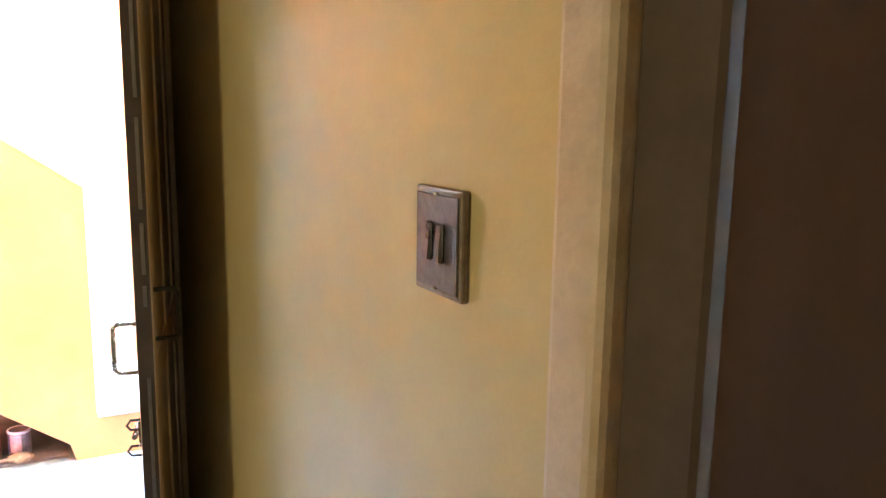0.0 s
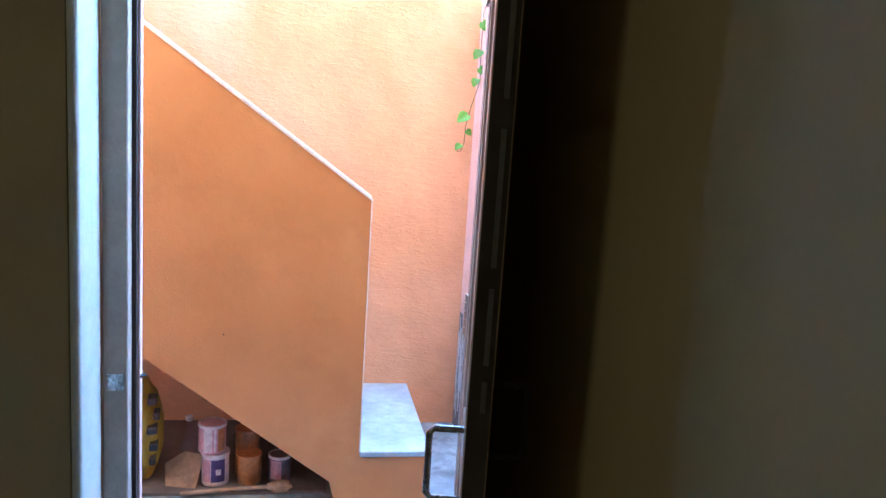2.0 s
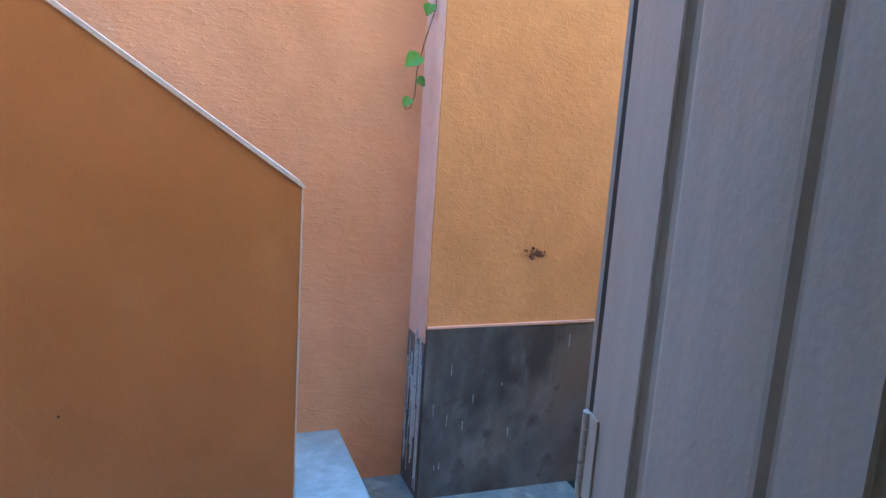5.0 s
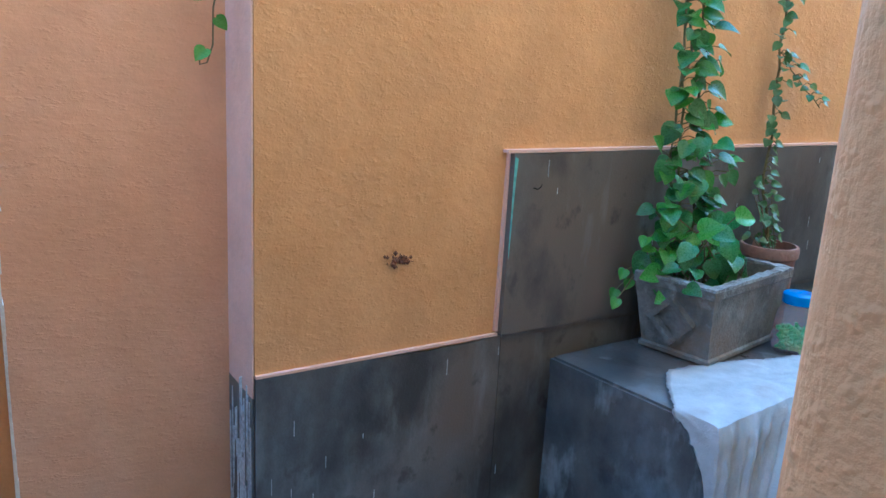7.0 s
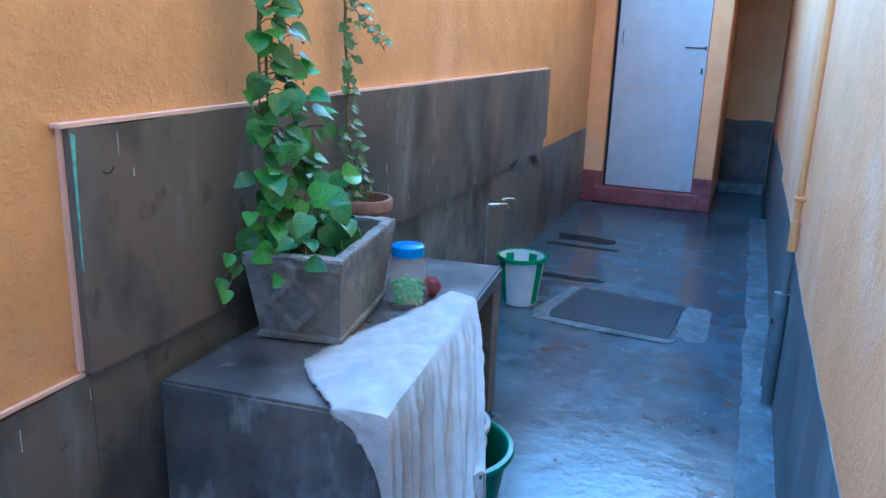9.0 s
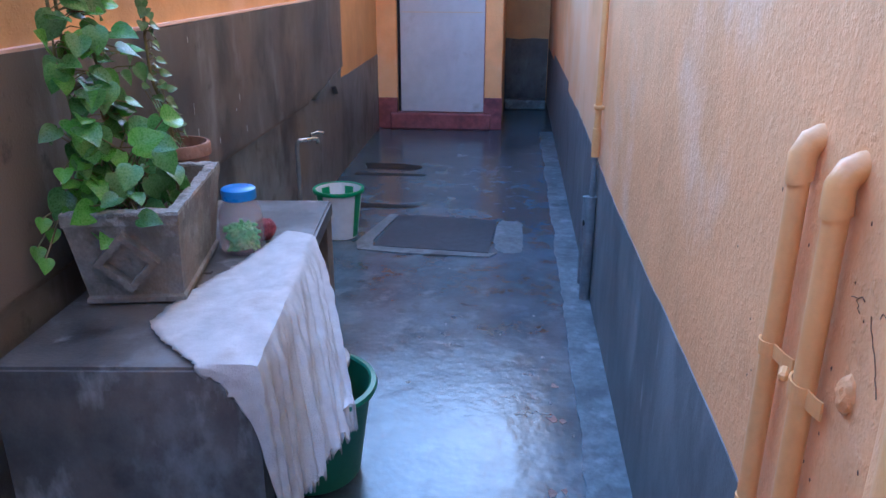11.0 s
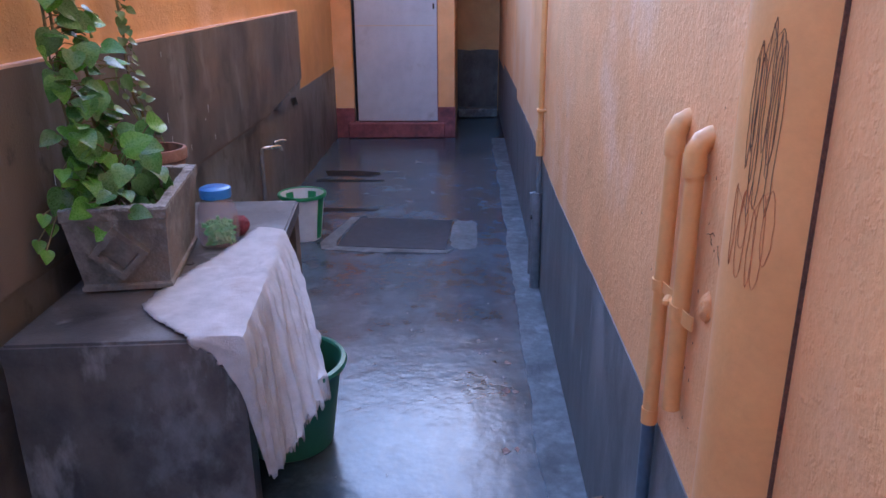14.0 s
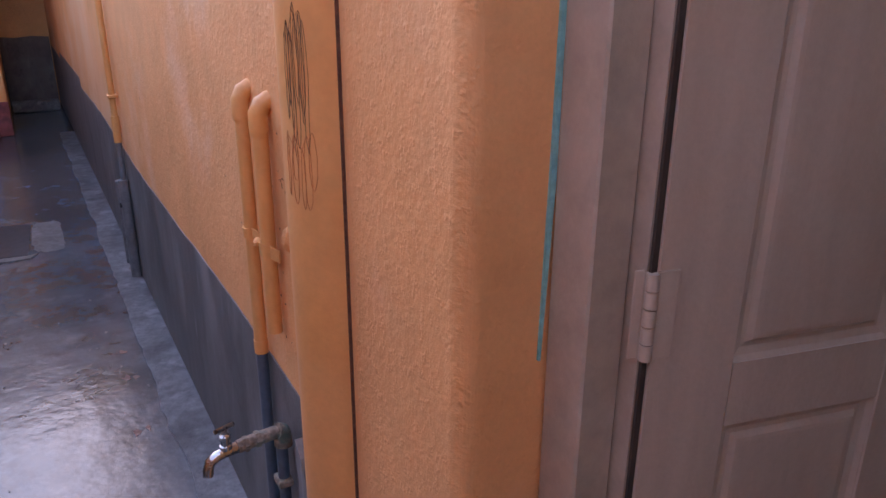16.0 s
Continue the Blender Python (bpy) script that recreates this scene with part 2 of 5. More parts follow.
PIPE_BLUE = material("dark_blue_pipe", (0.05, 0.085, 0.125), (0.09, 0.13, 0.17), 0.35, 8, 0.1, 90, 0.06, 30)
PLANTER = material("grey_cement_planter", (0.135, 0.130, 0.122), (0.235, 0.226, 0.212), 0.75, 6, 0.16, 120, 0.40, 30, stain=(0.19, 0.145, 0.11), stain_scale=4, stain_edge=0.56, layers=(((0.085, 0.078, 0.07), 7.0, 0.60, 0.08, 1.4, 0.8), ((0.32, 0.315, 0.30), 14.0, 0.66, 0.05, 1.0, 0.7)))
PLANTER_RIM = material("weathered_cement_rim", (0.22, 0.22, 0.22), (0.36, 0.36, 0.355), 0.85, 16, 0.25, 160, 0.6, 50, stain=(0.10, 0.095, 0.09), stain_scale=18, stain_edge=0.58)
SOIL_AND_SHADE = material("dark_soil_and_shade", (0.03, 0.022, 0.016), (0.06, 0.045, 0.03), 0.9, 20, 0.3, 90, 0.6, 40)
TERRA = material("faded_terracotta", (0.20, 0.105, 0.082), (0.29, 0.165, 0.13), 0.7, 7, 0.12, 90, 0.2, 30, stain=(0.38, 0.30, 0.27), stain_scale=6, stain_edge=0.6)
STEM = material("green_brown_stem", (0.11, 0.085, 0.04), (0.16, 0.15, 0.06), 0.6, 20)
PLASTIC_BLUE = material("blue_plastic_lid", (0.03, 0.19, 0.52), (0.045, 0.24, 0.60), 0.35, 8, 0.03, 90, 0.02, 30)
PEG_GREEN = material("green_plastic_pegs", (0.07, 0.62, 0.15), (0.28, 0.72, 0.22), 0.4, 30, 0.2, 90, 0.05, 30, stain=(0.50, 0.55, 0.20), stain_scale=22, stain_edge=0.62)
RED_NET = material("dark_red_net", (0.13, 0.015, 0.025), (0.24, 0.035, 0.045), 0.7, 30, 0.3, 200, 0.5, 120)
CLOTH = material("worn_white_cloth", (0.43, 0.43, 0.44), (0.55, 0.55, 0.56), 0.9, 6, 0.05, 260, 0.5, 30, stain=(0.40, 0.37, 0.36), stain_scale=5, stain_edge=0.62)
TUB_GREEN = material("green_plastic_tub", (0.02, 0.15, 0.09), (0.035, 0.20, 0.12), 0.35, 5, 0.05, 90, 0.03, 30)
TAN = material("tan_plastic", (0.42, 0.27, 0.17), (0.50, 0.34, 0.23), 0.45, 5)
BUCKET_WHITE = material("white_plastic_bucket", (0.66, 0.68, 0.70), (0.72, 0.74, 0.76), 0.35, 6, 0.03, 90, 0.03, 30)
BUCKET_GREEN = material("green_bucket_stripe", (0.015, 0.24, 0.09), (0.03, 0.30, 0.12), 0.35, 6)
YELLOW = material("yellow_sack", (0.46, 0.30, 0.03), (0.54, 0.37, 0.05), 0.5, 6, 0.08, 90, 0.15, 25)
DARK_PRINT = material("dark_print", (0.03, 0.025, 0.03), (0.05, 0.04, 0.04), 0.5, 6)
CARD = material("brown_cardboard", (0.30, 0.20, 0.13), (0.38, 0.26, 0.17), 0.8, 10)
CAN_WHITE = material("paint_can_white", (0.62, 0.55, 0.56), (0.70, 0.63, 0.64), 0.4, 9, stain=(0.45, 0.33, 0.28), stain_scale=18, stain_edge=0.66)
CAN_PURPLE = material("paint_can_purple_print", (0.05, 0.03, 0.12), (0.08, 0.05, 0.17), 0.4, 9)
CAN_PINK = material("paint_can_pink_print", (0.55, 0.28, 0.32), (0.62, 0.36, 0.40), 0.4, 9)
CAN_ORANGE = material("rusty_orange_can", (0.42, 0.15, 0.04), (0.52, 0.22, 0.07), 0.45, 14, stain=(0.20, 0.10, 0.05), stain_scale=14, stain_edge=0.6)
CAN_DARK = material("dark_tin_can", (0.12, 0.09, 0.10), (0.20, 0.15, 0.16), 0.4, 14)
PENCIL = material("dark_pencil_mark", (0.14, 0.075, 0.045), (0.26, 0.13, 0.07), 0.8, 30)
RED_CRAYON = material("red_crayon_mark", (0.50, 0.15, 0.055), (0.56, 0.19, 0.07), 0.8, 30)
TEAL = material("teal_old_paint", (0.16, 0.47, 0.44), (0.22, 0.53, 0.50), 0.6, 20)
BRUSH = material("white_brush_marks", (0.55, 0.60, 0.66), (0.63, 0.68, 0.73), 0.6, 20, 0.2, 90)
# Dark brown of mud, chips and cracks, also the drain pipe joint's shade.
MUD_AND_SHADE = material("mud_and_shade_brown", (0.10, 0.04, 0.025), (0.17, 0.07, 0.04), 0.9, 40, 0.3, 150, 0.4, 90)
SWITCH = material("grimy_switch_plate", (0.13, 0.10, 0.075), (0.20, 0.155, 0.11), 0.4, 25, 0.1, 100, 0.05, 40)
SWITCH_DARK = material("dark_switch_rocker", (0.04, 0.035, 0.035), (0.075, 0.065, 0.06), 0.35, 20)


def leaf_material(name, c1, c2, pale):
    m = material(name, c1, c2, 0.30, 14, 0.08, 120, 0.12, 60, stain=pale, stain_scale=30, stain_edge=0.63, vary=0.35)
    nt = m.node_tree
    out = next(n for n in nt.nodes if n.type == "OUTPUT_MATERIAL")
    b = nt.nodes["Principled BSDF"]
    tr = nt.nodes.new("ShaderNodeBsdfTranslucent")
    tr.inputs[0].default_value = (c2[0] * 1.3, c2[1] * 1.3, c2[2], 1)
    mx = nt.nodes.new("ShaderNodeMixShader")
    mx.inputs[0].default_value = 0.25
    nt.links.new(b.outputs[0], mx.inputs[1])
    nt.links.new(tr.outputs[0], mx.inputs[2])
    nt.links.new(mx.outputs[0], out.inputs[0])
    return m


LEAF = leaf_material("pothos_leaf", (0.034, 0.120, 0.034), (0.088, 0.240, 0.060), (0.20, 0.36, 0.22))
LEAF_SMALL = leaf_material("small_dusty_leaf", (0.06, 0.13, 0.05), (0.11, 0.21, 0.075), (0.24, 0.34, 0.22))
LEAF_BRIGHT = leaf_material("bright_leaf", (0.055, 0.20, 0.025), (0.11, 0.31, 0.045), (0.22, 0.42, 0.13))


def clear_plastic():
    """Thin clear plastic: light goes straight through, with a weak gloss."""
    m = bpy.data.materials.new("clear_plastic")
    m.use_nodes = True
    nt = m.node_tree
    out = next(n for n in nt.nodes if n.type == "OUTPUT_MATERIAL")
    tr = nt.nodes.new("ShaderNodeBsdfTransparent")
    tr.inputs[0].default_value = (0.93, 0.91, 0.92, 1)
    b = nt.nodes["Principled BSDF"]
    b.inputs["Base Color"].default_value = (0.75, 0.68, 0.70, 1)
    b.inputs["Roughness"].default_value = 0.12
    mx = nt.nodes.new("ShaderNodeMixShader")
    mx.inputs[0].default_value = 0.11
    nt.links.new(tr.outputs[0], mx.inputs[1])
    nt.links.new(b.outputs[0], mx.inputs[2])
    nt.links.new(mx.outputs[0], out.inputs[0])
    return m


CLEAR = clear_plastic()

# ---- mesh helpers ----
BASE = {}


def finish(name, bm, mat, smooth=False):
    bmesh.ops.recalc_face_normals(bm, faces=bm.faces[:])
    me = bpy.data.meshes.new(name)
    bm.to_mesh(me)
    bm.free()
    for q in (mat if isinstance(mat, (list, tuple)) else [mat]):
        me.materials.append(q)
    if smooth:
        for p in me.polygons:
            p.use_smooth = True
        me.set_sharp_from_angle(angle=radians(38))
    return me


def thing(name, base, label, category, group=""):
    ob = new(name)
    ob.empty_display_size = 0.05
    ob.location = base
    BASE[ob] = Vector(base)
    return tagged(ob, label, category, group)


def part(name, bm, mat, parent, label="", smooth=False):
    bmesh.ops.translate(bm, verts=bm.verts[:], vec=-BASE[parent])
    ob = new(name, finish(name, bm, mat, smooth))
    ob.parent = parent
    BASE[ob] = BASE[parent]
    return tagged(ob, label) if label else ob


def structure(name, bm, mat, label, category, smooth=False):
    return tagged(new(name, finish(name, bm, mat, smooth)), label, category, kind="structure")


def solo(name, bm, mat, base, label, category, smooth=False, group="", kind=""):
    """A thing that is one mesh, with its origin at its base."""
    bmesh.ops.translate(bm, verts=bm.verts[:], vec=-Vector(base))
    ob = new(name, finish(name, bm, mat, smooth))
    ob.location = base
    BASE[ob] = Vector(base)
    return tagged(ob, label, category, group, kind)


def box(x0, x1, y0, y1, z0, z1, bevel=0.0, bm=None, rot=0.0, seg=1):
    """A box, its edges rounded by bevel, turned by rot degrees about its own upright axis."""
    bm = bm or bmesh.new()
    made = bmesh.ops.create_cube(bm, size=1)["verts"]
    c = Vector(((x0 + x1) / 2, (y0 + y1) / 2, (z0 + z1) / 2))
    m = Matrix.Translation(c) @ Matrix.Rotation(radians(rot), 4, "Z") @ Matrix.Diagonal((x1 - x0, y1 - y0, z1 - z0, 1))
    for v in made:
        v.co = m @ v.co
    if bevel:
        edges = list({e for v in made for e in v.link_edges})
        bmesh.ops.bevel(bm, geom=edges, offset=bevel, segments=seg, affect="EDGES", profile=0.5)
    return bm


def prism(poly, axis, a, b, bm=None):
    """A flat outline pushed out along an axis from a to b; the outline gives the other two coordinates in order."""
    bm = bm or bmesh.new()
    i = "xyz".index(axis)

    def place(p, h):
        q = list(p)
        q.insert(i, h)
        return bm.verts.new(q)
    lo, hi = [place(p, a) for p in poly], [place(p, b) for p in poly]
    bm.faces.new(lo), bm.faces.new(hi)
    n = len(poly)
    for k in range(n):
        bm.faces.new((lo[k], lo[(k + 1) % n], hi[(k + 1) % n], hi[k]))
    return bm


def lathe(profile, centre, seg=32, bm=None, cap=True, wobble=0.0):
    """Turns (radius, height) pairs about an upright axis."""
    bm = bm or bmesh.new()
    rings = []
    for r, z in profile:
        rings.append([bm.verts.new((centre[0] + r * (1 + wobble * math.sin(3 * a)) * math.cos(a), centre[1] + r * math.sin(a), centre[2] + z))
                      for a in (2 * math.pi * k / seg for k in range(seg))])
    for p, q in zip(rings, rings[1:]):
        for k in range(seg):
            bm.faces.new((p[k], p[(k + 1) % seg], q[(k + 1) % seg], q[k]))
    if cap:
        bm.faces.new(rings[0]), bm.faces.new(rings[-1])
    return bm


def tube(points, radius, seg=10, bm=None, taper=1.0):
    """A round bar along a line of points."""
    bm = bm or bmesh.new()
    pts = [Vector(p) for p in points]
    rings = []
    up = Vector((0.31, 0.17, 0.93))
    for k, p in enumerate(pts):
        d = (pts[min(k + 1, len(pts) - 1)] - pts[max(k - 1, 0)]).normalized()
        s = d.cross(up)
        if s.length < 0.15:
            s = d.cross(Vector((1, 0.2, 0)))
        s.normalize()
        u = s.cross(d)
        r = radius * (1 + (taper - 1) * k / max(1, len(pts) - 1))
        rings.append([bm.verts.new(p + r * (math.cos(a) * s + math.sin(a) * u)) for a in (2 * math.pi * j / seg for j in range(seg))])
    for p, q in zip(rings, rings[1:]):
        best = min(range(seg), key=lambda o: sum((p[j].co - q[(j + o) % seg].co).length for j in range(0, seg, 3)))
        for j in range(seg):
            bm.faces.new((p[j], p[(j + 1) % seg], q[(j + 1 + best) % seg], q[(j + best) % seg]))
    bm.faces.new(rings[0]), bm.faces.new(rings[-1])
    return bm


def arc(c, r, a0, a1, n, plane="xz"):
    """Points of an arc in a plane, for bends."""
    out = []
    for k in range(n + 1):
        a = radians(a0 + (a1 - a0) * k / n)
        p, q = r * math.cos(a), r * math.sin(a)
        out.append((c[0] + p, c[1], c[2] + q) if plane == "xz" else (c[0], c[1] + p, c[2] + q) if plane == "yz" else (c[0] + p, c[1] + q, c[2]))
    return out


def ragged(y0, y1, z, amp, step, rng):
    """Heights of an uneven painted edge between y0 and y1."""
    n = max(2, int((y1 - y0) / step))
    return [(y0 + (y1 - y0) * k / n, z(y0 + (y1 - y0) * k / n) + rng.uniform(-amp, amp)) for k in range(n + 1)]


# ---- large structure ----
rng = random.Random(7)


def west(y):
    """Face of the boundary wall, which runs slightly askew of the house."""
    return -0.0145 * max(0.0, y)


def askew(bm):
    for v in bm.verts:
        v.co.x += west(v.co.y)
    return bm


structure("ground", box(-0.6, 1.74, -3.6, 8.6, -0.15, 0.0), FLOOR, "dark blue-grey polished cement yard floor, damp and mottled", "floor")
structure("floor_landing", box(-0.19, 1.529, -3.4, 0.62, -0.01, 0.004), FLOOR_STAIR, "pale blue-grey dry cement floor before the stairs", "floor")
structure("wall_west", prism([(0.0, 0.0), (west(8.3), 8.3), (-0.45, 8.3), (-0.45, 0.0)], "z", 0.0, 2.1), ORANGE, "rough orange plastered boundary wall", "wall")
structure("wall_west_stair", box(-0.45, -0.19, -3.4, -0.001, 0.0, 2.6), PEACH, "peach orange plastered wall beside the stairs", "wall")
structure("wall_north", box(-0.45, 1.528, 8.3, 8.5, 0.0, 2.8), ORANGE, "orange plastered wall closing the passage", "wall")
structure("wall_south", box(-0.45, 1.5, -3.6, -3.4, 0.0, 3.4), PEACH, "plain orange wall behind the stairs", "wall")

round_ = [(1.53 + 0.026 * (1 - math.cos(radians(a))), -0.284 + 0.026 * (1 - math.sin(radians(a)))) for a in range(0, 91, 9)]
house = prism(round_ + [(1.72, -0.284), (1.72, 14.0), (1.53, 14.0)], "z", 0.0, 2.1195)
prism([(1.53, -3.4), (1.66, -3.4), (1.66, -1.25), (1.53, -1.25)], "z", 0.0, 2.1195, house)
# Unseen height and length, added to keep the sun off the yard.
prism([(1.53, -3.4), (1.72, -3.4), (1.72, 14.0), (1.53, 14.0)], "z", 2.12, 7.6, house)
structure("wall_house", house, HOUSE_ORANGE, "light orange rough plastered house wall with a doorway", "wall")

# the room behind the door
structure("room_wall_west", box(1.66, 1.87, -3.4, -1.262, 0.05, 2.8), CREAM, "olive cream painted room wall", "wall")
rn = box(1.722, 3.80, -0.335, -0.16, 0.05, 2.8)
box(4.72, 5.4, -0.335, -0.16, 0.05, 2.8, bm=rn)
box(3.80, 4.72, -0.335, -0.16, 2.1, 2.8, bm=rn)
structure("room_wall_north", rn, CREAM, "olive cream glossy painted room wall", "wall")
structure("room_wall_east", box(5.4, 5.55, -3.4, -0.16, 0.05, 2.8), CREAM, "olive cream painted room wall", "wall")
# The opening and its pale panel are unseen, added to hold the fill lamp.
rs_ = box(1.66, 3.58, -3.55, -3.4, 0.05, 2.8)
box(4.22, 5.55, -3.55, -3.4, 0.05, 2.8, bm=rs_)
box(3.58, 4.22, -3.55, -3.4, 0.05, 1.13, bm=rs_)
box(3.58, 4.22, -3.55, -3.4, 1.87, 2.8, bm=rs_)
structure("room_wall_south", rs_, CREAM, "olive cream painted room wall", "wall")
structure("window_1", box(3.581, 4.219, -3.50, -3.47, 1.131, 1.869), ARCHI, "pale unseen panel, added behind the room's fill lamp", "window")
structure("room_floor", box(1.535, 5.55, -3.55, -0.16, -0.05, 0.05), ROOMFLOOR, "grey cement room floor", "floor")
structure("ceiling", box(1.722, 5.55, -3.55, -0.16, 2.8, 2.95), CEIL, "whitewashed room ceiling", "ceiling")

# cement dado of the boundary wall
low = ragged(0.0, 0.76, lambda y: 0.655 + 0.006 * math.sin(9 * y), 0.003, 0.06, rng)
structure("dado_near", askew(prism([(0.0, 0.0), (0.76, 0.0)] + low[::-1], "x", -0.02, 0.009)), DADO_NEAR, "dark grey cement dado with pale drips", "dado")
up = ragged(0.745, 4.93, lambda y: 1.204 + 0.006 * (y - 0.745), 0.003, 0.12, rng)
structure("dado_raised", askew(prism([(0.745, 0.665), (2.2, 0.667), (3.9, 0.668), (4.3, 0.70), (4.6, 0.74), (4.93, 0.76)] + up[::-1], "x", -0.02, 0.030)), DADO, "raised dark grey cement dado panel with water stains", "dado")
lowf = ragged(0.765, 6.62, lambda y: 0.660 if y < 4.6 else 0.675, 0.003, 0.15, rng)
structure("dado_far", askew(prism([(0.765, 0.0), (6.62, 0.0)] + lowf[::-1], "x", -0.02, 0.005)), DADO_NEAR, "dark brown-grey cement dado, stained", "dado")
# pale painted edges over the dado
structure("trim_dado_near", askew(prism([(0.0, 0.655), (0.745, 0.657), (0.745, 0.665), (0.4, 0.664), (0.0, 0.662)], "x", -0.01, 0.011)), PINK, "pale uneven paint edge over the dado", "trim")
structure("trim_dado_raised", askew(prism([(0.725, 1.205), (4.93, 1.231), (4.93, 1.2385), (0.725, 1.214)], "x", -0.01, 0.027)), PINK, "pale pink paint edge over the dado", "trim")
structure("trim_dado_side", askew(prism([(0.733, 0.672), (0.744, 0.672), (0.744, 1.204), (0.738, 1.204)], "x", -0.01, 0.012)), PINK, "pale paint edge beside the dado", "trim")
tl = prism([(0.747, 0.93), (0.749, 0.90), (0.751, 1.0), (0.754, 1.12), (0.758, 1.19), (0.747, 1.195)], "x", 0.0, 0.032)
structure("trim_teal_patch", askew(tl), TEAL, "thin streak of old teal paint", "trim")
# Brown line paints the shadow below the raised panel's overhang.
structure("trim_ledge", askew(prism([(0.76, 0.644), (4.0, 0.648), (4.0, 0.664), (0.76, 0.661)], "x", -0.01, 0.013)), TABLE_SIDE, "brown ledge line, coloured for the shadow under the raised dado", "trim")
# broken plaster lump at the end of the ledge
lump = prism([(4.25, 0.69), (4.6, 0.735), (4.85, 0.76), (4.80, 0.66), (4.72, 0.60), (4.66, 0.66), (4.5, 0.68), (4.3, 0.63), (4.1, 0.66)], "x", 0.0, 0.036)
structure("trim_broken_plaster", askew(lump), TABLE, "broken pale cement plaster patch", "trim")

# pilaster return between the two wall planes
structure("pilaster_face", box(-0.19, -0.002, -0.006, -0.0015, 0.60, 2.1), PINK, "pale pink painted wall return", "wall")
structure("pilaster_foot", box(-0.19, -0.002, -0.006, -0.0015, 0.0, 0.60), DADO_BLUE, "grey cement foot of the wall return", "wall")
strokes = bmesh.new()
for k in range(17):
    x = -0.178 + 0.0105 * k
    z1 = rng.uniform(0.56, 0.66)
    for s in range(rng.randint(1, 3)):
        z0 = rng.uniform(0.02, 0.45)
        x += rng.uniform(-0.002, 0.002)
        w = rng.uniform(0.001, 0.0035)
        box(x - w, x + w, -0.0085, -0.0062, z0, z0 + rng.uniform(0.08, z1 - z0 if z1 - z0 > 0.1 else 0.12), bm=strokes)
structure("trim_brush_marks", strokes, BRUSH, "white brush strokes on grey cement", "trim")

# cement dado of the house wall
hd = ragged(0.30, 4.9, lambda y: 0.625 + 0.012 * math.sin(2.1 * y), 0.004, 0.1, rng)
structure("dado_house", prism([(0.262, 0.0), (8.28, 0.0), (8.28, 0.60), (6.9, 0.60), (6.9, 0.66), (4.92, 0.68)] + hd[::-1] + [(0.275, 0.585)], "x", 1.527, 1.54), DADO_BLUE, "blue-grey cement dado with a ragged top edge", "dado")
# pale strip of floor along the house wall
edge = [(1.405 + 0.022 * noise.noise(Vector((y * 3.1, 0, 0))) + 0.012 * noise.noise(Vector((y * 13, 4, 0))), y) for y in [0.62 + 0.05 * k for k in range(120)]]
structure("floor_strip", prism([(1.5265, 0.62), (1.5265, edge[-1][1])] + edge[::-1], "z", -0.01, 0.004), FLOOR_PALE, "pale rough cement strip along the wall", "floor")

# the closet at the end of the yard
cl = box(-0.2, 0.085, 6.62, 6.76, 0.0, 2.4, 0.008)
box(0.89, 1.05, 6.62, 6.76, 0.0, 2.4, 0.008, cl)
box(0.085, 0.89, 6.62, 6.76, 2.1, 2.4, 0, cl)
box(0.93, 1.05, 6.76, 8.3, 0.0, 2.4, 0, cl)
box(-0.2, 1.05, 6.62, 8.3, 2.4, 2.5, 0, cl)
structure("wall_closet", cl, HOUSE_ORANGE, "small orange plastered closet at the end of the yard", "wall")
rs = box(0.02, 0.955, 6.585, 6.70, 0.0, 0.15, 0.012)
structure("sill_closet", rs, RED, "worn red oxide painted door sill", "sill")
structure("plinth_closet_a", box(-0.098, 0.086, 6.612, 6.66, 0.0, 0.285, 0.004), RED, "red oxide painted foot of the door pier", "plinth")
structure("plinth_closet_b", box(0.888, 1.055, 6.612, 6.66, 0.0, 0.295, 0.004), RED, "red oxide painted foot of the door pier", "plinth")
structure("dado_passage", prism([(1.052, 0.0), (1.52, 0.0), (1.52, 0.69), (1.35, 0.70), (1.2, 0.685), (1.052, 0.70)], "y", 8.288, 8.31), DADO, "dark grey cement dado at the end of the passage", "dado")
# Two unseen slabs, added to darken the closet front and the passage.
structure("canopy_closet", box(-0.2, 1.528, 5.9, 6.619, 2.28, 2.36, 0.006), HOUSE_ORANGE, "unseen plastered slab added over the closet door to shade it", "canopy")
structure("roof_passage", box(1.052, 1.528, 6.62, 8.3, 2.40, 2.50), HOUSE_ORANGE, "unseen slab added over the passage to darken it", "roof")
structure("passage_curb", box(1.07, 1.50, 7.78, 7.95, 0.0, 0.10, 0.015, seg=2), FLOOR_PALE, "low pale cement curb across the passage", "curb")

# stairs with their parapet
ST = thing("staircase", (0.2, -0.4, 0.0), "orange painted staircase with a solid sloping parapet", "stairs")
ST["kind"] = "structure"
par = prism([(-0.262, 0.0), (-0.262, 0.19), (-0.53, 0.19), (-0.548, 0.21), (-0.548, 1.225), (-3.2, 3.08), (-3.2, 1.90), (-0.662, 0.085), (-0.64, 0.0)], "x", 0.52, 0.62)
part("parapet", par, STAIR_ORANGE, ST)
cop = prism([(-0.546, 1.222), (-3.2, 3.078), (-3.2, 3.092), (-0.548, 1.236), (-0.538, 1.222)], "x", 0.512, 0.626)
part("coping", cop, WHITE_EDGE, ST, "white painted parapet edge")
ed = bmesh.new()
for k in range(24):
    z = 0.215 + k * 0.042
    box(0.519, 0.623, -0.5485, -0.5445 + rng.uniform(-0.001, 0.0015), z, z + 0.0425, bm=ed)
part("edge", ed, WHITE_EDGE, ST, "white chipped paint edge")
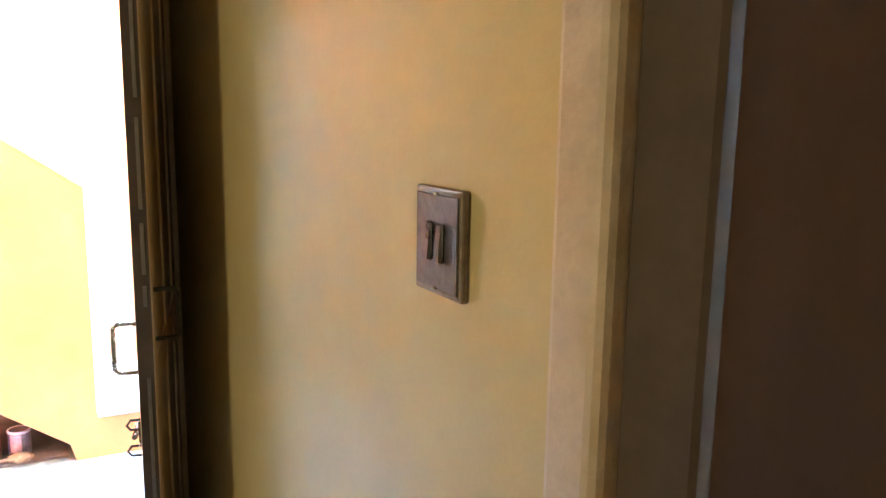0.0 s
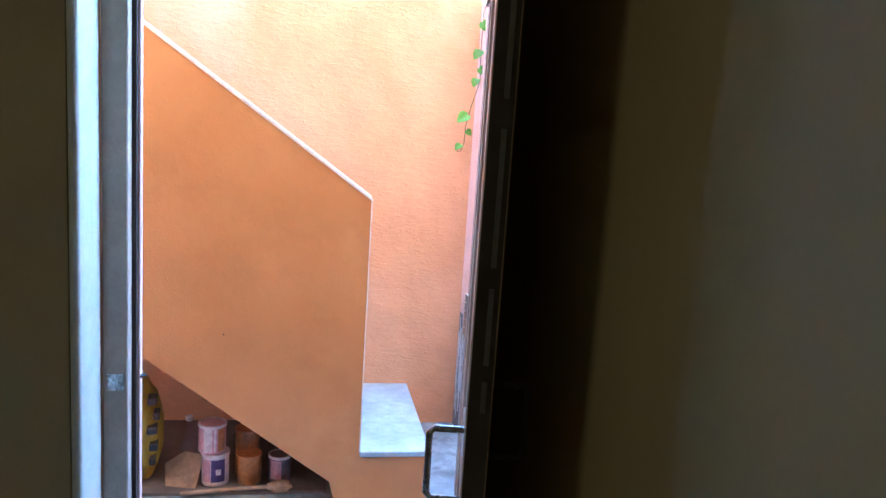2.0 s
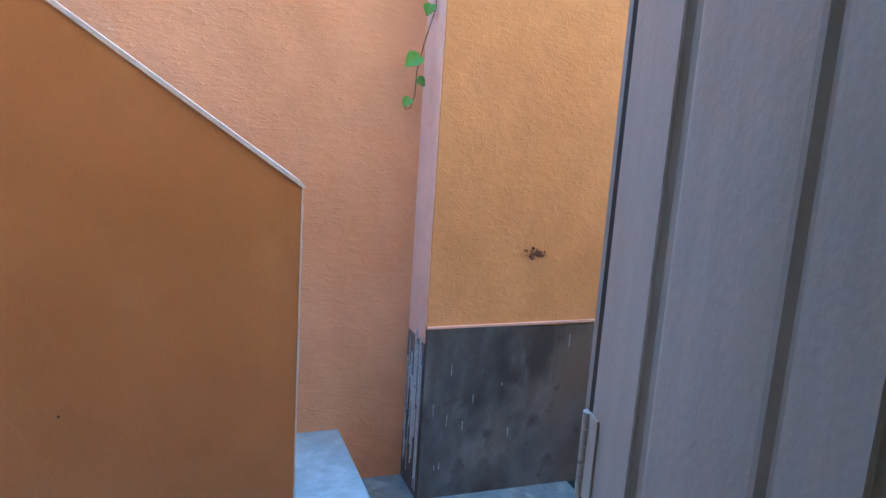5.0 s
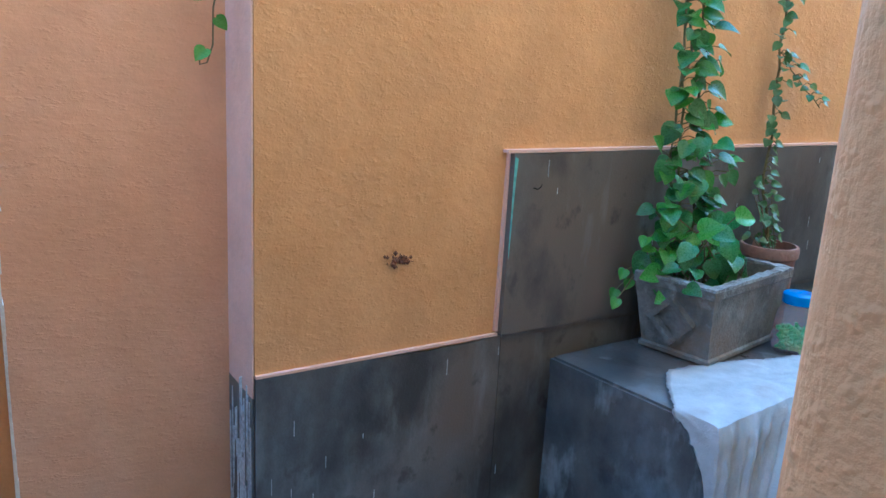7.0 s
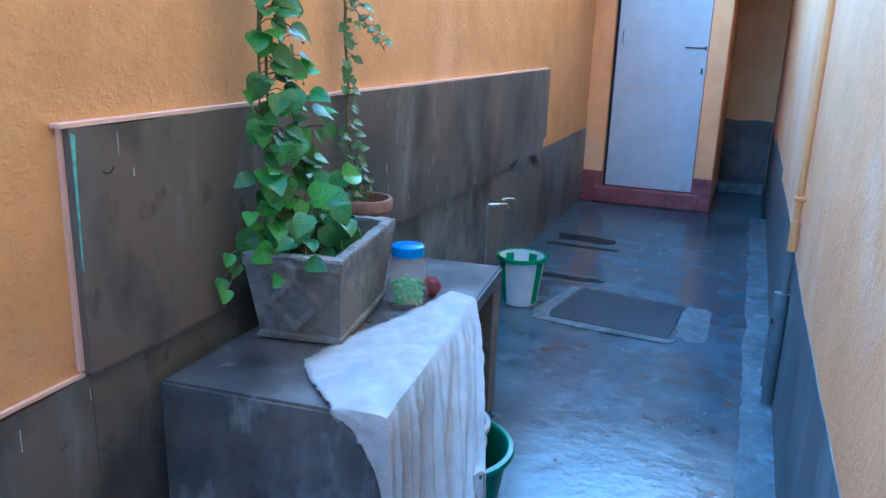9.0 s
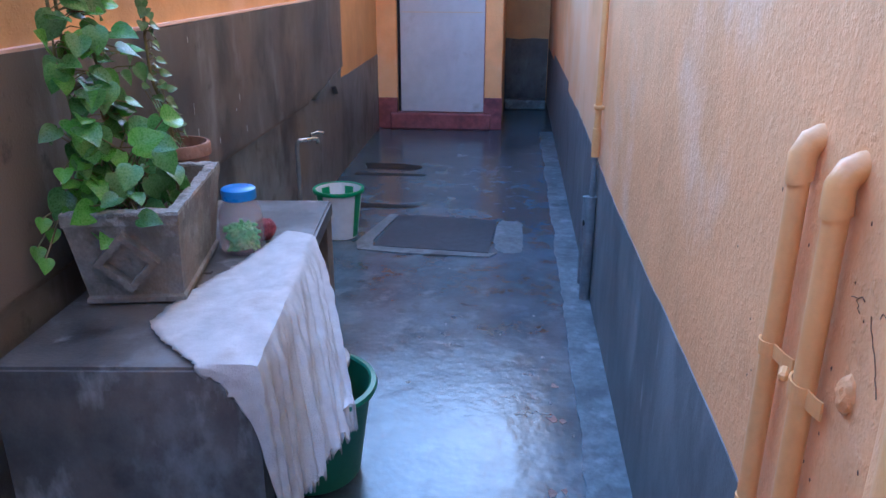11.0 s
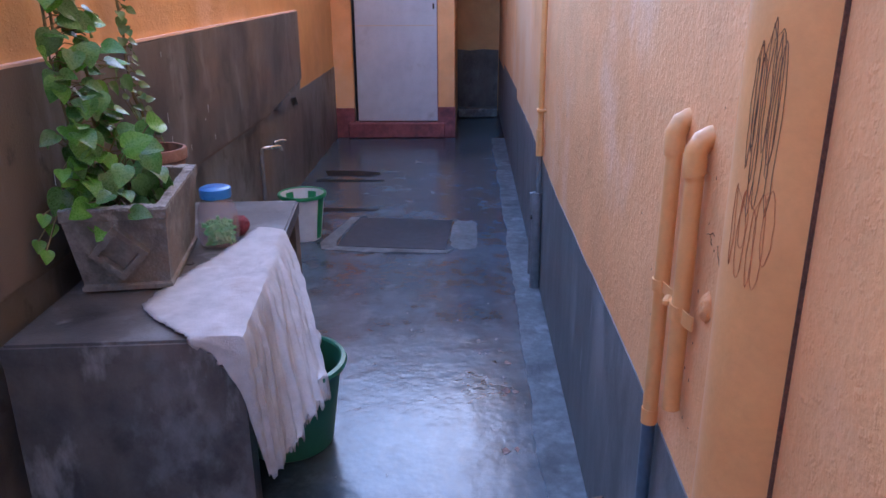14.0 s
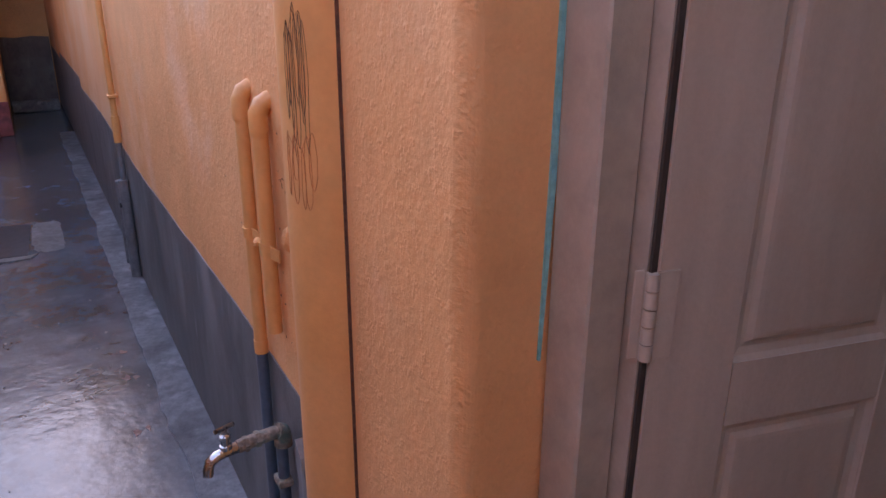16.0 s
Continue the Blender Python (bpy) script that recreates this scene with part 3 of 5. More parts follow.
part("soffit", prism([(-0.64, 0.0), (-0.662, 0.085), (-3.2, 1.90), (-3.2, 2.02), (-0.53, 0.12), (-0.53, 0.0)], "x", -0.19, 0.519), STAIR_ORANGE, ST)
part("riser", box(-0.19, 0.519, -0.53, -0.266, 0.0, 0.19), STAIR_ORANGE, ST)
tread = box(-0.188, 0.630, -0.545, -0.258, 0.191, 0.216, 0.004)
part("tread", tread, STEP, ST, "pale blue-grey cement tread, chipped at the edge")
for k in range(1, 11):
    y = -0.53 - 0.265 * (k - 1)
    part("tread", box(-0.19, 0.519, y - 0.28, y - 0.003, 0.12 + 0.19 * k - 0.1, 0.215 + 0.19 * k, 0.004), STEP, ST)
structure("floor_under_stairs", box(-0.19, 0.56, -1.9, -0.67, 0.0, 0.018), TABLE_SIDE, "dusty brown ground under the stairs", "floor")

# door frame of the house door
fr = thing("door_frame", (1.68, -0.78, 0.05), "mauve-brown painted wooden door frame", "door frame")
fr["kind"] = "structure"
part("jamb", box(1.645, 1.700, -0.355, -0.286, 0.05, 2.118, 0.003), FRAME, fr)
part("jamb", box(1.645, 1.708, -1.238, -1.182, 0.05, 2.118, 0.003), FRAME, fr)
part("door_stop", box(1.628, 1.655, -1.186, -1.166, 0.05, 2.07, 0.002), PINK, fr)
# Dark strip along the groove behind the door stop.
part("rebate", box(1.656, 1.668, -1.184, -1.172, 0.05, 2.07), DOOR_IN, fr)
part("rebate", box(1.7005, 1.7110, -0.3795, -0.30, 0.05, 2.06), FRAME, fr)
# This dark strip puts the shade of the hinge gap into colour.
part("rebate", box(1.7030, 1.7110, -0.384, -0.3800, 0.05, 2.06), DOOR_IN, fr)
part("head", box(1.645, 1.708, -1.182, -0.355, 2.065, 2.118, 0.003), FRAME, fr)
part("architrave", box(1.711, 1.874, -1.261, -1.238, 0.05, 2.115, 0.011, seg=3), ARCHI, fr, "white rounded reveal trim", smooth=True)
part("strike_plate", box(1.706, 1.711, -1.228, -1.19, 0.86, 0.90, 0.001), STEEL, fr)
part("catch", tube([(1.652, -1.168, 0.876), (1.64, -1.158, 0.876), (1.632, -1.158, 0.872)], 0.004, 8), BLACK, fr)
structure("trim_teal_line", prism([(1.634, 0.98), (1.637, 0.98), (1.645, 1.2), (1.646, 1.7), (1.641, 1.7), (1.638, 1.25)], "y", -0.288, -0.282), TEAL, "thin line of old teal paint beside the frame", "trim")

# inner doorway of the room
idr = thing("inner_doorway", (4.26, -0.25, 0.05), "cream door frame, its brown jambs darkened as if unlit, around a dark brown door", "door frame")
idr["kind"] = "structure"
part("architrave", box(3.735, 3.80, -0.372, -0.336, 0.05, 2.16, 0.012, seg=3), FRAME, idr)
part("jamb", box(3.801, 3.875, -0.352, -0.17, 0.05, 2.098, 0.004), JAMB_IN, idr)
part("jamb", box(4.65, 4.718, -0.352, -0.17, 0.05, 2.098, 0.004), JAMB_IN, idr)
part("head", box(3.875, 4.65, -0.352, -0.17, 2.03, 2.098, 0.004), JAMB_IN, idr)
part("panel", box(3.879, 4.645, -0.345, -0.305, 0.055, 2.028, 0.004), BROWN_WOOD, idr, "dark brown door leaf")

# ---- house door leaf, open into the room ----
LEAF_W = 0.80
leaf = thing("door_1", (0, 0, 0), "mauve-brown panelled wooden door leaf standing open", "door")


def dpart(name, bm, mat, label="", parent=None, smooth=False):
    return part(name, bm, mat, parent or leaf, label, smooth)


ROWS_Z = [(0.20, 0.90), (0.985, 1.92)]
COLS_X = [(0.115, 0.345), (0.43, 0.715)]
for a, b in ((0.0, 0.115), (0.345, 0.43), (0.715, LEAF_W)):
    dpart("stile", box(a, b, 0.0, 0.036, 0.06, 2.055, 0.002), DOOR)
for a, b in COLS_X:
    for z0, z1 in ((0.06, 0.20), (0.90, 0.985), (1.92, 2.055)):
        dpart("rail", box(a, b, 0.001, 0.035, z0, z1), DOOR)
    for z0, z1 in ROWS_Z:
        p = bmesh.new()
        rings = []
        for inset, y in ((0.0, 0.003), (0.005, 0.009), (0.014, 0.012), (0.020, 0.011), (0.026, 0.005), (0.032, 0.004)):
            rings.append([p.verts.new((x, y, z)) for x, z in ((a + inset, z0 + inset), (b - inset, z0 + inset), (b - inset, z1 - inset), (a + inset, z1 - inset))])
        back = [p.verts.new((x, 0.030, z)) for x, z in ((a, z0), (b, z0), (b, z1), (a, z1))]
        for q, r in zip([back] + rings, rings):
            for k in range(4):
                p.faces.new((q[k], q[(k + 1) % 4], r[(k + 1) % 4], r[k]))
        p.faces.new(rings[-1]), p.faces.new(back)
        dpart("panel", p, DOOR)
# Free edge darkened in colour, as no light reaches that side.
dpart("edge_lining", box(LEAF_W + 0.0005, LEAF_W + 0.004, 0.002, 0.034, 0.06, 2.055), DOOR_IN, "leaf edge coloured dark for its unlit side")
# Strips somewhat lighter than the edge around them.
for z0, z1 in ((0.10, 0.96), (1.12, 1.165), (1.19, 1.30), (1.33, 1.52), (1.56, 2.05)):
    dpart("edge_strip", box(LEAF_W + 0.004, LEAF_W + 0.0065, 0.019, 0.0265, z0, z1), EDGE_GLOSS, "glossy strip on the leaf edge")
for side, z0, z1 in ((-1, 0.955, 1.075), (1, 1.03, 1.15)):
    y0 = 0.0 if side < 0 else 0.036
    yy = y0 + side * 0.052
    h = tube([(0.752, y0, z1 - 0.004), (0.752, yy - side * 0.008, z1 - 0.004)] + [(0.752, yy, z1 - 0.012), (0.752, yy, z0 + 0.012)] + [(0.752, yy - side * 0.008, z0 + 0.004), (0.752, y0, z0 + 0.004)], 0.0055, 10)
    dpart("handle", h, STEEL if side < 0 else BLACK, "steel pull handle", smooth=True)
bolt = tube([(0.715, -0.012, 0.83), (0.81, -0.012, 0.83)], 0.006, 10)
box(0.72, 0.792, -0.006, -0.0005, 0.80, 0.86, 0.001, bolt)
dpart("bolt", bolt, STEEL, "steel sliding bolt")
ks = bmesh.new()
for z in (0.86, 0.80):
    tube([(0.785, -0.002, z), (0.785, -0.022, z), (0.785, -0.03, z - 0.012), (0.785, -0.022, z - 0.022), (0.785, -0.002, z - 0.022)], 0.003, 8, ks)
dpart("staple", ks, BLACK)
for z in (0.35, 1.01, 1.80):
    hg = dpart("hinge", box(-0.002, 0.026, -0.0030, -0.0003, z, z + 0.105, 0.0008), DOOR)
    part("jamb_plate", box(-0.024, -0.008, 0.006, 0.0085, z, z + 0.105, 0.0008), DOOR, hg)
    for k in range(5):
        part("knuckle", lathe([(0.0075, 0.0), (0.0075, 0.0195)], (-0.006, -0.001, z + 0.021 * k), 12), DOOR, hg, smooth=True)
leaf.matrix_basis = pose(1.712, -0.385, 0.0, 0, 0, -11.7)

# ---- closet door ----
cd = thing("door_2", (0.5, 6.66, 0.155), "grey-white sheet closet door, slightly ajar", "door")
part("panel", box(0.118, 0.884, 6.645, 6.675, 0.158, 2.07, 0.003), TOILET_DOOR, cd)
part("seam", box(0.135, 0.86, 6.6435, 6.6455, 1.040, 1.049), DOOR, cd, "thin dark seam across the sheet")
part("latch", tube([(0.70, 6.638, 1.408), (0.868, 6.638, 1.408)], 0.006, 8), DOOR_IN, cd, "thin dark sliding latch")
part("keeper", box(0.845, 0.862, 6.632, 6.646, 1.19, 1.24, 0.002), DOOR_IN, cd)
part("keeper", box(0.862, 0.872, 6.632, 6.646, 1.39, 1.425, 0.002), DOOR_IN, cd)
part("pull", tube([(0.165, 6.640, 1.53), (0.165, 6.63, 1.52), (0.163, 6.63, 1.44), (0.165, 6.64, 1.43)], 0.004, 8), DOOR_IN, cd)
# Black strip stands in for the darkness of the gap.
part("gap_lining", box(0.0855, 0.117, 6.69, 6.70, 0.151, 2.098), BLACK, cd, "black strip put in for the darkness behind the ajar leaf")
part("edge", box(0.883, 0.889, 6.644, 6.69, 0.158, 2.07), RED, cd, "dark red painted edge")

# ---- concrete wash table and what stands on it ----
TOP = 0.575
TA, TB, TC, TD = (0.035, 0.932), (0.618, 0.986), (0.487, 2.277), (-0.012, 2.235)


def on_table(x, y, turn=7.0):
    return pose(x, y, TOP, 0, 0, turn)


table = thing("wash_table", (0.3, 1.6, 0.0), "grey cement slab table built against the dado", "table")
tt = prism([TA, TB, TC, TD], "z", TOP - 0.055, TOP)
bmesh.ops.bevel(tt, geom=[e for e in tt.edges if abs(e.verts[0].co.z - e.verts[1].co.z) < 1e-4 and e.verts[0].co.z > TOP - 0.01], offset=0.008, segments=2, affect="EDGES")
part("tabletop", tt, TABLE, table)
part("front_panel", prism([(0.035, 0.936), (0.614, 0.990), (0.606, 1.07), (0.028, 1.01)], "z", 0.0, TOP - 0.055), TABLE, table)
part("leg", prism([(0.36, 2.14), (0.495, 2.15), (0.483, 2.272), (0.35, 2.262)], "z", 0.0, TOP - 0.055), TABLE_SIDE, table)
part("leg", prism([(-0.01, 2.12), (0.10, 2.13), (0.09, 2.238), (-0.012, 2.23)], "z", 0.0, TOP - 0.055), TABLE_SIDE, table)

# planter, built square and turned with the table
planter = thing("planter", (0, 0, 0), "square tapered grey cement planter with a diamond relief", "planter")
W0, W1, D0, D1, PH = 0.118, 0.140, 0.212, 0.262, 0.255
pb = bmesh.new()
prof = [(W0 + 0.006, D0 + 0.006, 0.009), (W0 + 0.006, D0 + 0.006, 0.022), (W0, D0, 0.028), (W1 - 0.004, D1 - 0.004, PH - 0.03), (W1, D1, PH - 0.026), (W1, D1, PH), (W1 - 0.03, D1 - 0.03, PH), (W1 - 0.035, D1 - 0.035, PH - 0.11)]
prev = None
for w, d, z in prof:
    ring = []
    for sx, sy, n in ((-1, -1, 6), (1, -1, 6), (1, 1, 6), (-1, 1, 6)):
        nx, ny = {(-1, -1): (1, -1), (1, -1): (1, 1), (1, 1): (-1, 1), (-1, 1): (-1, -1)}[(sx, sy)]
        for k in range(n):
            f = k / n
            ring.append(pb.verts.new((w * (sx + (nx - sx) * f), d * (sy + (ny - sy) * f), z + (rng.uniform(-0.004, 0.004) if abs(z - PH) < 1e-6 else 0))))
    if prev:
        for k in range(len(ring)):
            pb.faces.new((prev[k], prev[(k + 1) % len(ring)], ring[(k + 1) % len(ring)], ring[k]))
    else:
        pb.faces.new(ring)
    prev = ring
pb.faces.new(prev)
part("body", pb, PLANTER, planter)
# The inset foot takes a dark colour for the shadow beneath the planter.
part("foot", box(-W0 + 0.012, W0 - 0.012, -D0 + 0.012, D0 - 0.012, 0.0, 0.0088), SOIL_AND_SHADE, planter, "recessed foot coloured dark for the shadow gap")
rimm = bmesh.new()
for x0, x1, y0, y1, nx, ny in ((-W1, W1, -D1, -D1 + 0.03, 16, 2), (-W1, W1, D1 - 0.03, D1, 16, 2), (-W1, -W1 + 0.03, -D1 + 0.03, D1 - 0.03, 2, 26), (W1 - 0.03, W1, -D1 + 0.03, D1 - 0.03, 2, 26)):
    rows_ = [[(x0 + (x1 - x0) * i / nx, y0 + (y1 - y0) * j / ny) for j in range(ny + 1)] for i in range(nx + 1)]
    up_ = [[rimm.verts.new((x, y, PH + 0.008 + 0.006 * noise.noise(Vector((x, y, 0)) * 40))) for x, y in r] for r in rows_]
    dn_ = [[rimm.verts.new((x, y, PH - 0.002)) for x, y in r] for r in rows_]
    for i in range(nx):
        for j in range(ny):
            rimm.faces.new((up_[i][j], up_[i + 1][j], up_[i + 1][j + 1], up_[i][j + 1]))
    loop_u = up_[0] + [r[-1] for r in up_[1:]] + up_[-1][-2::-1] + [r[0] for r in up_[-2:0:-1]]
    loop_d = dn_[0] + [r[-1] for r in dn_[1:]] + dn_[-1][-2::-1] + [r[0] for r in dn_[-2:0:-1]]
    for k in range(len(loop_u)):
        rimm.faces.new((loop_u[k], loop_u[(k + 1) % len(loop_u)], loop_d[(k + 1) % len(loop_u)], loop_d[k]))
part("rim", rimm, PLANTER_RIM, planter, "rough pale chipped rim", smooth=True)


def diamond(half_w, half_h, t, r):
    """A raised diamond bar frame in the plane x, z."""
    bm = bmesh.new()
    o = [(half_w, 0), (0, half_h), (-half_w, 0), (0, -half_h)]
    f = 1 - t / half_w
    for k in range(4):
        (ax, az), (bx, bz) = o[k], o[(k + 1) % 4]
        vs = [bm.verts.new((x, y, z)) for y in (0.0, -r) for x, z in ((ax, az), (bx, bz), (bx * f, bz * f), (ax * f, az * f))]
        for q in ((4, 5, 6, 7), (0, 1, 5, 4), (2, 3, 7, 6), (1, 2, 6, 5), (3, 0, 4, 7)):
            bm.faces.new([vs[j] for j in q])
    return bm


lean = math.degrees(math.atan2(D1 - D0, PH))
dm = diamond(0.080, 0.085, 0.024, 0.024)
bmesh.ops.transform(dm, matrix=pose(0, -(D0 + D1) / 2 - 0.001, 0.134, lean, 0, 0), verts=dm.verts[:])
part("diamond_relief", dm, PLANTER, planter)
so = bmesh.new()
bmesh.ops.create_grid(so, x_segments=14, y_segments=18, size=1)
for v in so.verts:
    v.co = Vector((v.co.x * (W1 - 0.028), v.co.y * (D1 - 0.028), PH - 0.082 + 0.02 * noise.noise(v.co * 3)))
part("soil", so, SOIL_AND_SHADE, planter)
planter.matrix_basis = on_table(0.172, 1.497, 10.0)

PC = (0.088, 1.888, TOP)
pot = thing("flower_pot", PC, "round faded terracotta flower pot with a thick rim", "flower pot")
part("body", lathe([(0.076, 0.0), (0.082, 0.004), (0.094, 0.25), (0.095, 0.255)], PC, 36), TERRA, pot, smooth=True)
part("rim", lathe([(0.095, 0.25), (0.103, 0.258), (0.104, 0.288), (0.100, 0.296), (0.091, 0.296), (0.087, 0.25), (0.084, 0.20)], PC, 36, cap=False), TERRA, pot, smooth=True)
part("soil", lathe([(0.0005, 0.215), (0.05, 0.222), (0.0865, 0.212)], PC, 24, cap=False), SOIL_AND_SHADE, pot, smooth=True)


# ---- climbing plants ----
def leaf_mesh(name, mat, bend, fold):
    """A heart-shaped leaf, one long, pointing along x, folded on its midrib and drooping."""
    bm = bmesh.new()
    cols = []
    for u, w in ((-0.08, 0.18), (0.03, 0.36), (0.2, 0.46), (0.42, 0.45), (0.65, 0.34), (0.85, 0.17), (1.0, 0.0)):
        cols.append((u, w))
    rows = []
    for k, (u, w) in enumerate(cols):
        drop = -bend * max(0.0, u) ** 2
        mid = bm.verts.new((max(u, 0.0) if k == 0 else u, 0, drop))
        if w:
            h = fold * w
            rip = 0.03 * math.sin(5 * u + 1)
            rows.append((bm.verts.new((u, w, drop + h + rip)), bm.verts.new((u, w * 0.55, drop + h * 0.72)), mid, bm.verts.new((u, -w * 0.55, drop + h * 0.72)), bm.verts.new((u, -w, drop + h - rip))))
        else:
            rows.append((mid,) * 5)
    for p, q in zip(rows, rows[1:]):
        for k in range(4):
            f = [p[k], p[k + 1], q[k + 1], q[k]]
            f = [v for j, v in enumerate(f) if v not in f[:j]]
            if len(f) > 2:
                bm.faces.new(f)
    me = finish(name, bm, mat)
    for p in me.polygons:
        p.use_smooth = True
    return me


BIG = [leaf_mesh("leaf", LEAF, 0.28, 0.28), leaf_mesh("leaf", LEAF, 0.12, 0.45), leaf_mesh("leaf", LEAF, 0.40, 0.15)]
BRIGHT = [leaf_mesh("leaf", LEAF_BRIGHT, 0.25, 0.25), leaf_mesh("leaf", LEAF_BRIGHT, 0.15, 0.4)]
SMALL = [leaf_mesh("leaf", LEAF_SMALL, 0.2, 0.3), leaf_mesh("leaf", LEAF_SMALL, 0.35, 0.2)]


def put_leaf(plant, mesh, at, tip, face, size):
    """A leaf from its stalk's end, its tip along tip and its upper side towards face."""
    x = Vector(tip).normalized()
    z = Vector(face) - x * Vector(face).dot(x)
    z.normalize()
    y = z.cross(x)
    ob = new("leaf", mesh)
    ob.parent = plant
    m = Matrix((x, y, z)).transposed().to_4x4()
    m.translation = Vector(at) - BASE[plant]
    ob.matrix_basis = m @ Matrix.Diagonal((size, size, size, 1))
    return ob


def vine_leaves(plant, line, stems, count, meshes, size, spread, rnd, stalk=0.05, outward=(0.65, -0.5, 0.75)):
    """Leaves on stalks along a stem; stalks go into the mesh stems."""
    for k in range(count):
        f = (k + rnd.random()) / count * (len(line) - 1)
        i = min(int(f), len(line) - 2)
        p = Vector(line[i]).lerp(Vector(line[i + 1]), f - i)
        side = rnd.choice((-1, 1))
        d = Vector((rnd.uniform(0.2, 1.0), side * rnd.uniform(0.2, 1.0), rnd.uniform(-0.1, 0.6))).normalized()
        q = p + d * stalk * rnd.uniform(0.5, 1.3) + Vector((0, rnd.uniform(-spread, spread), 0))
        q.x = max(q.x, 0.04 + west(q.y))
        tube([p, p.lerp(q, 0.5) + Vector((0, 0, 0.008)), q], 0.0017, 5, stems)
        tip = Vector((rnd.uniform(-0.1, 0.9), side * rnd.uniform(0.1, 1.1), rnd.uniform(-0.75, 0.2)))
        face = Vector(outward) + Vector((rnd.uniform(-0.3, 0.3), rnd.uniform(-0.6, 0.6), rnd.uniform(-0.1, 0.7)))
        put_leaf(plant, rnd.choice(meshes), q, tip, face, size * rnd.uniform(0.7, 1.2))


def wavy(a, b, n, amp, rnd):
    out = []
    for k in range(n + 1):
        p = Vector(a).lerp(Vector(b), k / n)
        if 0 < k < n:
            p += Vector((rnd.uniform(-amp, amp) * 0.5, rnd.uniform(-amp, amp), 0))
        out.append(p)
    return out


rnd = random.Random(21)
pothos = thing("climbing_plant", (0.15, 1.45, TOP + 0.20), "bushy green pothos climbing from the planter up the wall", "plant")
stems = bmesh.new()
lines = [wavy((0.12, 1.36, TOP + 0.2), (0.03, 1.34, 2.08), 18, 0.016, rnd), wavy((0.14, 1.42, TOP + 0.2), (0.05, 1.37, 2.08), 18, 0.02, rnd), wavy((0.10, 1.33, TOP + 0.2), (0.05, 1.30, 2.05), 18, 0.014, rnd)]
for ln in lines:
    tube(ln, 0.0042, 7, stems)
    vine_leaves(pothos, ln, stems, 46, BIG + BRIGHT[:1], 0.060, 0.03, rnd, 0.05)
    vine_leaves(pothos, ln[:8], stems, 22, BIG + BRIGHT, 0.058, 0.05, rnd, 0.07)
for k in range(54):
    a = Vector((rnd.uniform(0.06, 0.24), rnd.uniform(1.33, 1.68), TOP + 0.20))
    b = Vector((rnd.uniform(0.04, 0.29), rnd.uniform(1.23, 1.54), TOP + rnd.uniform(0.25, 0.47)))
    if b.y > 1.44:
        b.z = min(b.z, TOP + 0.325)
    tube([a, a.lerp(b, 0.5) + Vector((0, 0, 0.04)), b], 0.0022, 6, stems)
    put_leaf(pothos, rnd.choice(BIG + BRIGHT), b, (rnd.uniform(-0.2, 0.9), rnd.uniform(-0.9, 0.7), rnd.uniform(-0.9, 0.1)), (rnd.uniform(0.2, 1.0), rnd.uniform(-1.0, 0.1), rnd.uniform(0.3, 1.0)), rnd.uniform(0.05, 0.08))
for k, (x, y, z) in enumerate(((0.05, 1.20, TOP + 0.20), (0.03, 1.16, TOP + 0.165), (0.06, 1.14, TOP + 0.145), (0.05, 1.17, TOP + 0.235), (0.09, 1.22, TOP + 0.25))):
    tube([(0.10, 1.33, TOP + 0.235), (0.07, 1.26, TOP + 0.275), (x, y + 0.03, z + 0.02)], 0.0022, 6, stems)
    put_leaf(pothos, BRIGHT[k % 2], (x, y + 0.03, z + 0.02), (0.3, -0.7, -0.6), (0.8, -0.6, 0.6), 0.040)
part("stem", stems, STEM, pothos, smooth=True)

rnd = random.Random(5)
vine = thing("climbing_vine", (0.09, 1.888, TOP + 0.215), "thin dusty vine with small leaves climbing from the flower pot", "plant")
vstem = bmesh.new()
ln = wavy((0.09, 1.888, TOP + 0.215), (0.04, 1.86, 1.12), 5, 0.01, rnd) + wavy((0.02, 1.90, 1.2), (0.02, 1.86, 2.08), 12, 0.012, rnd)
tube(ln, 0.005, 7, vstem)
vine_leaves(vine, ln, vstem, 80, SMALL, 0.036, 0.015, rnd, 0.025)
ln2 = wavy((0.02, 1.87, 1.55), (0.05, 2.12, 1.36), 6, 0.012, rnd)
tube(ln2, 0.002, 6, vstem)
vine_leaves(vine, ln2, vstem, 14, SMALL + BIG[:1], 0.04, 0.02, rnd, 0.02)
for k in range(14):
    b = Vector((rnd.uniform(0.0, 0.06), rnd.uniform(1.84, 1.99), TOP + rnd.uniform(0.29, 0.52)))
    tube([(0.12 + rnd.uniform(-0.03, 0.03), 1.888, TOP + 0.215), b], 0.0015, 5, vstem)
    put_leaf(vine, rnd.choice(SMALL), b, (rnd.uniform(-0.2, 0.9), rnd.uniform(-0.9, 0.6), rnd.uniform(-0.7, 0.2)), (0.7, -0.6, 0.6), rnd.uniform(0.025, 0.05))
part("stem", vstem, STEM, vine, smooth=True)

hang = thing("hanging_vine", (-0.09, -0.03, 2.1), "thin bright green vine hanging beside the pilaster", "plant")
hstem = bmesh.new()
hl = [Vector(p) for p in ((-0.10, 0.005, 2.11), (-0.09, -0.015, 2.06), (-0.08, -0.018, 1.90), (-0.08, -0.012, 1.74), (-0.085, -0.045, 1.62), (-0.08, -0.066, 1.53), (-0.08, -0.068, 1.45), (-0.08, -0.082, 1.41), (-0.08, -0.098, 1.405), (-0.08, -0.10, 1.43))]
tube(hl, 0.0022, 6, hstem)
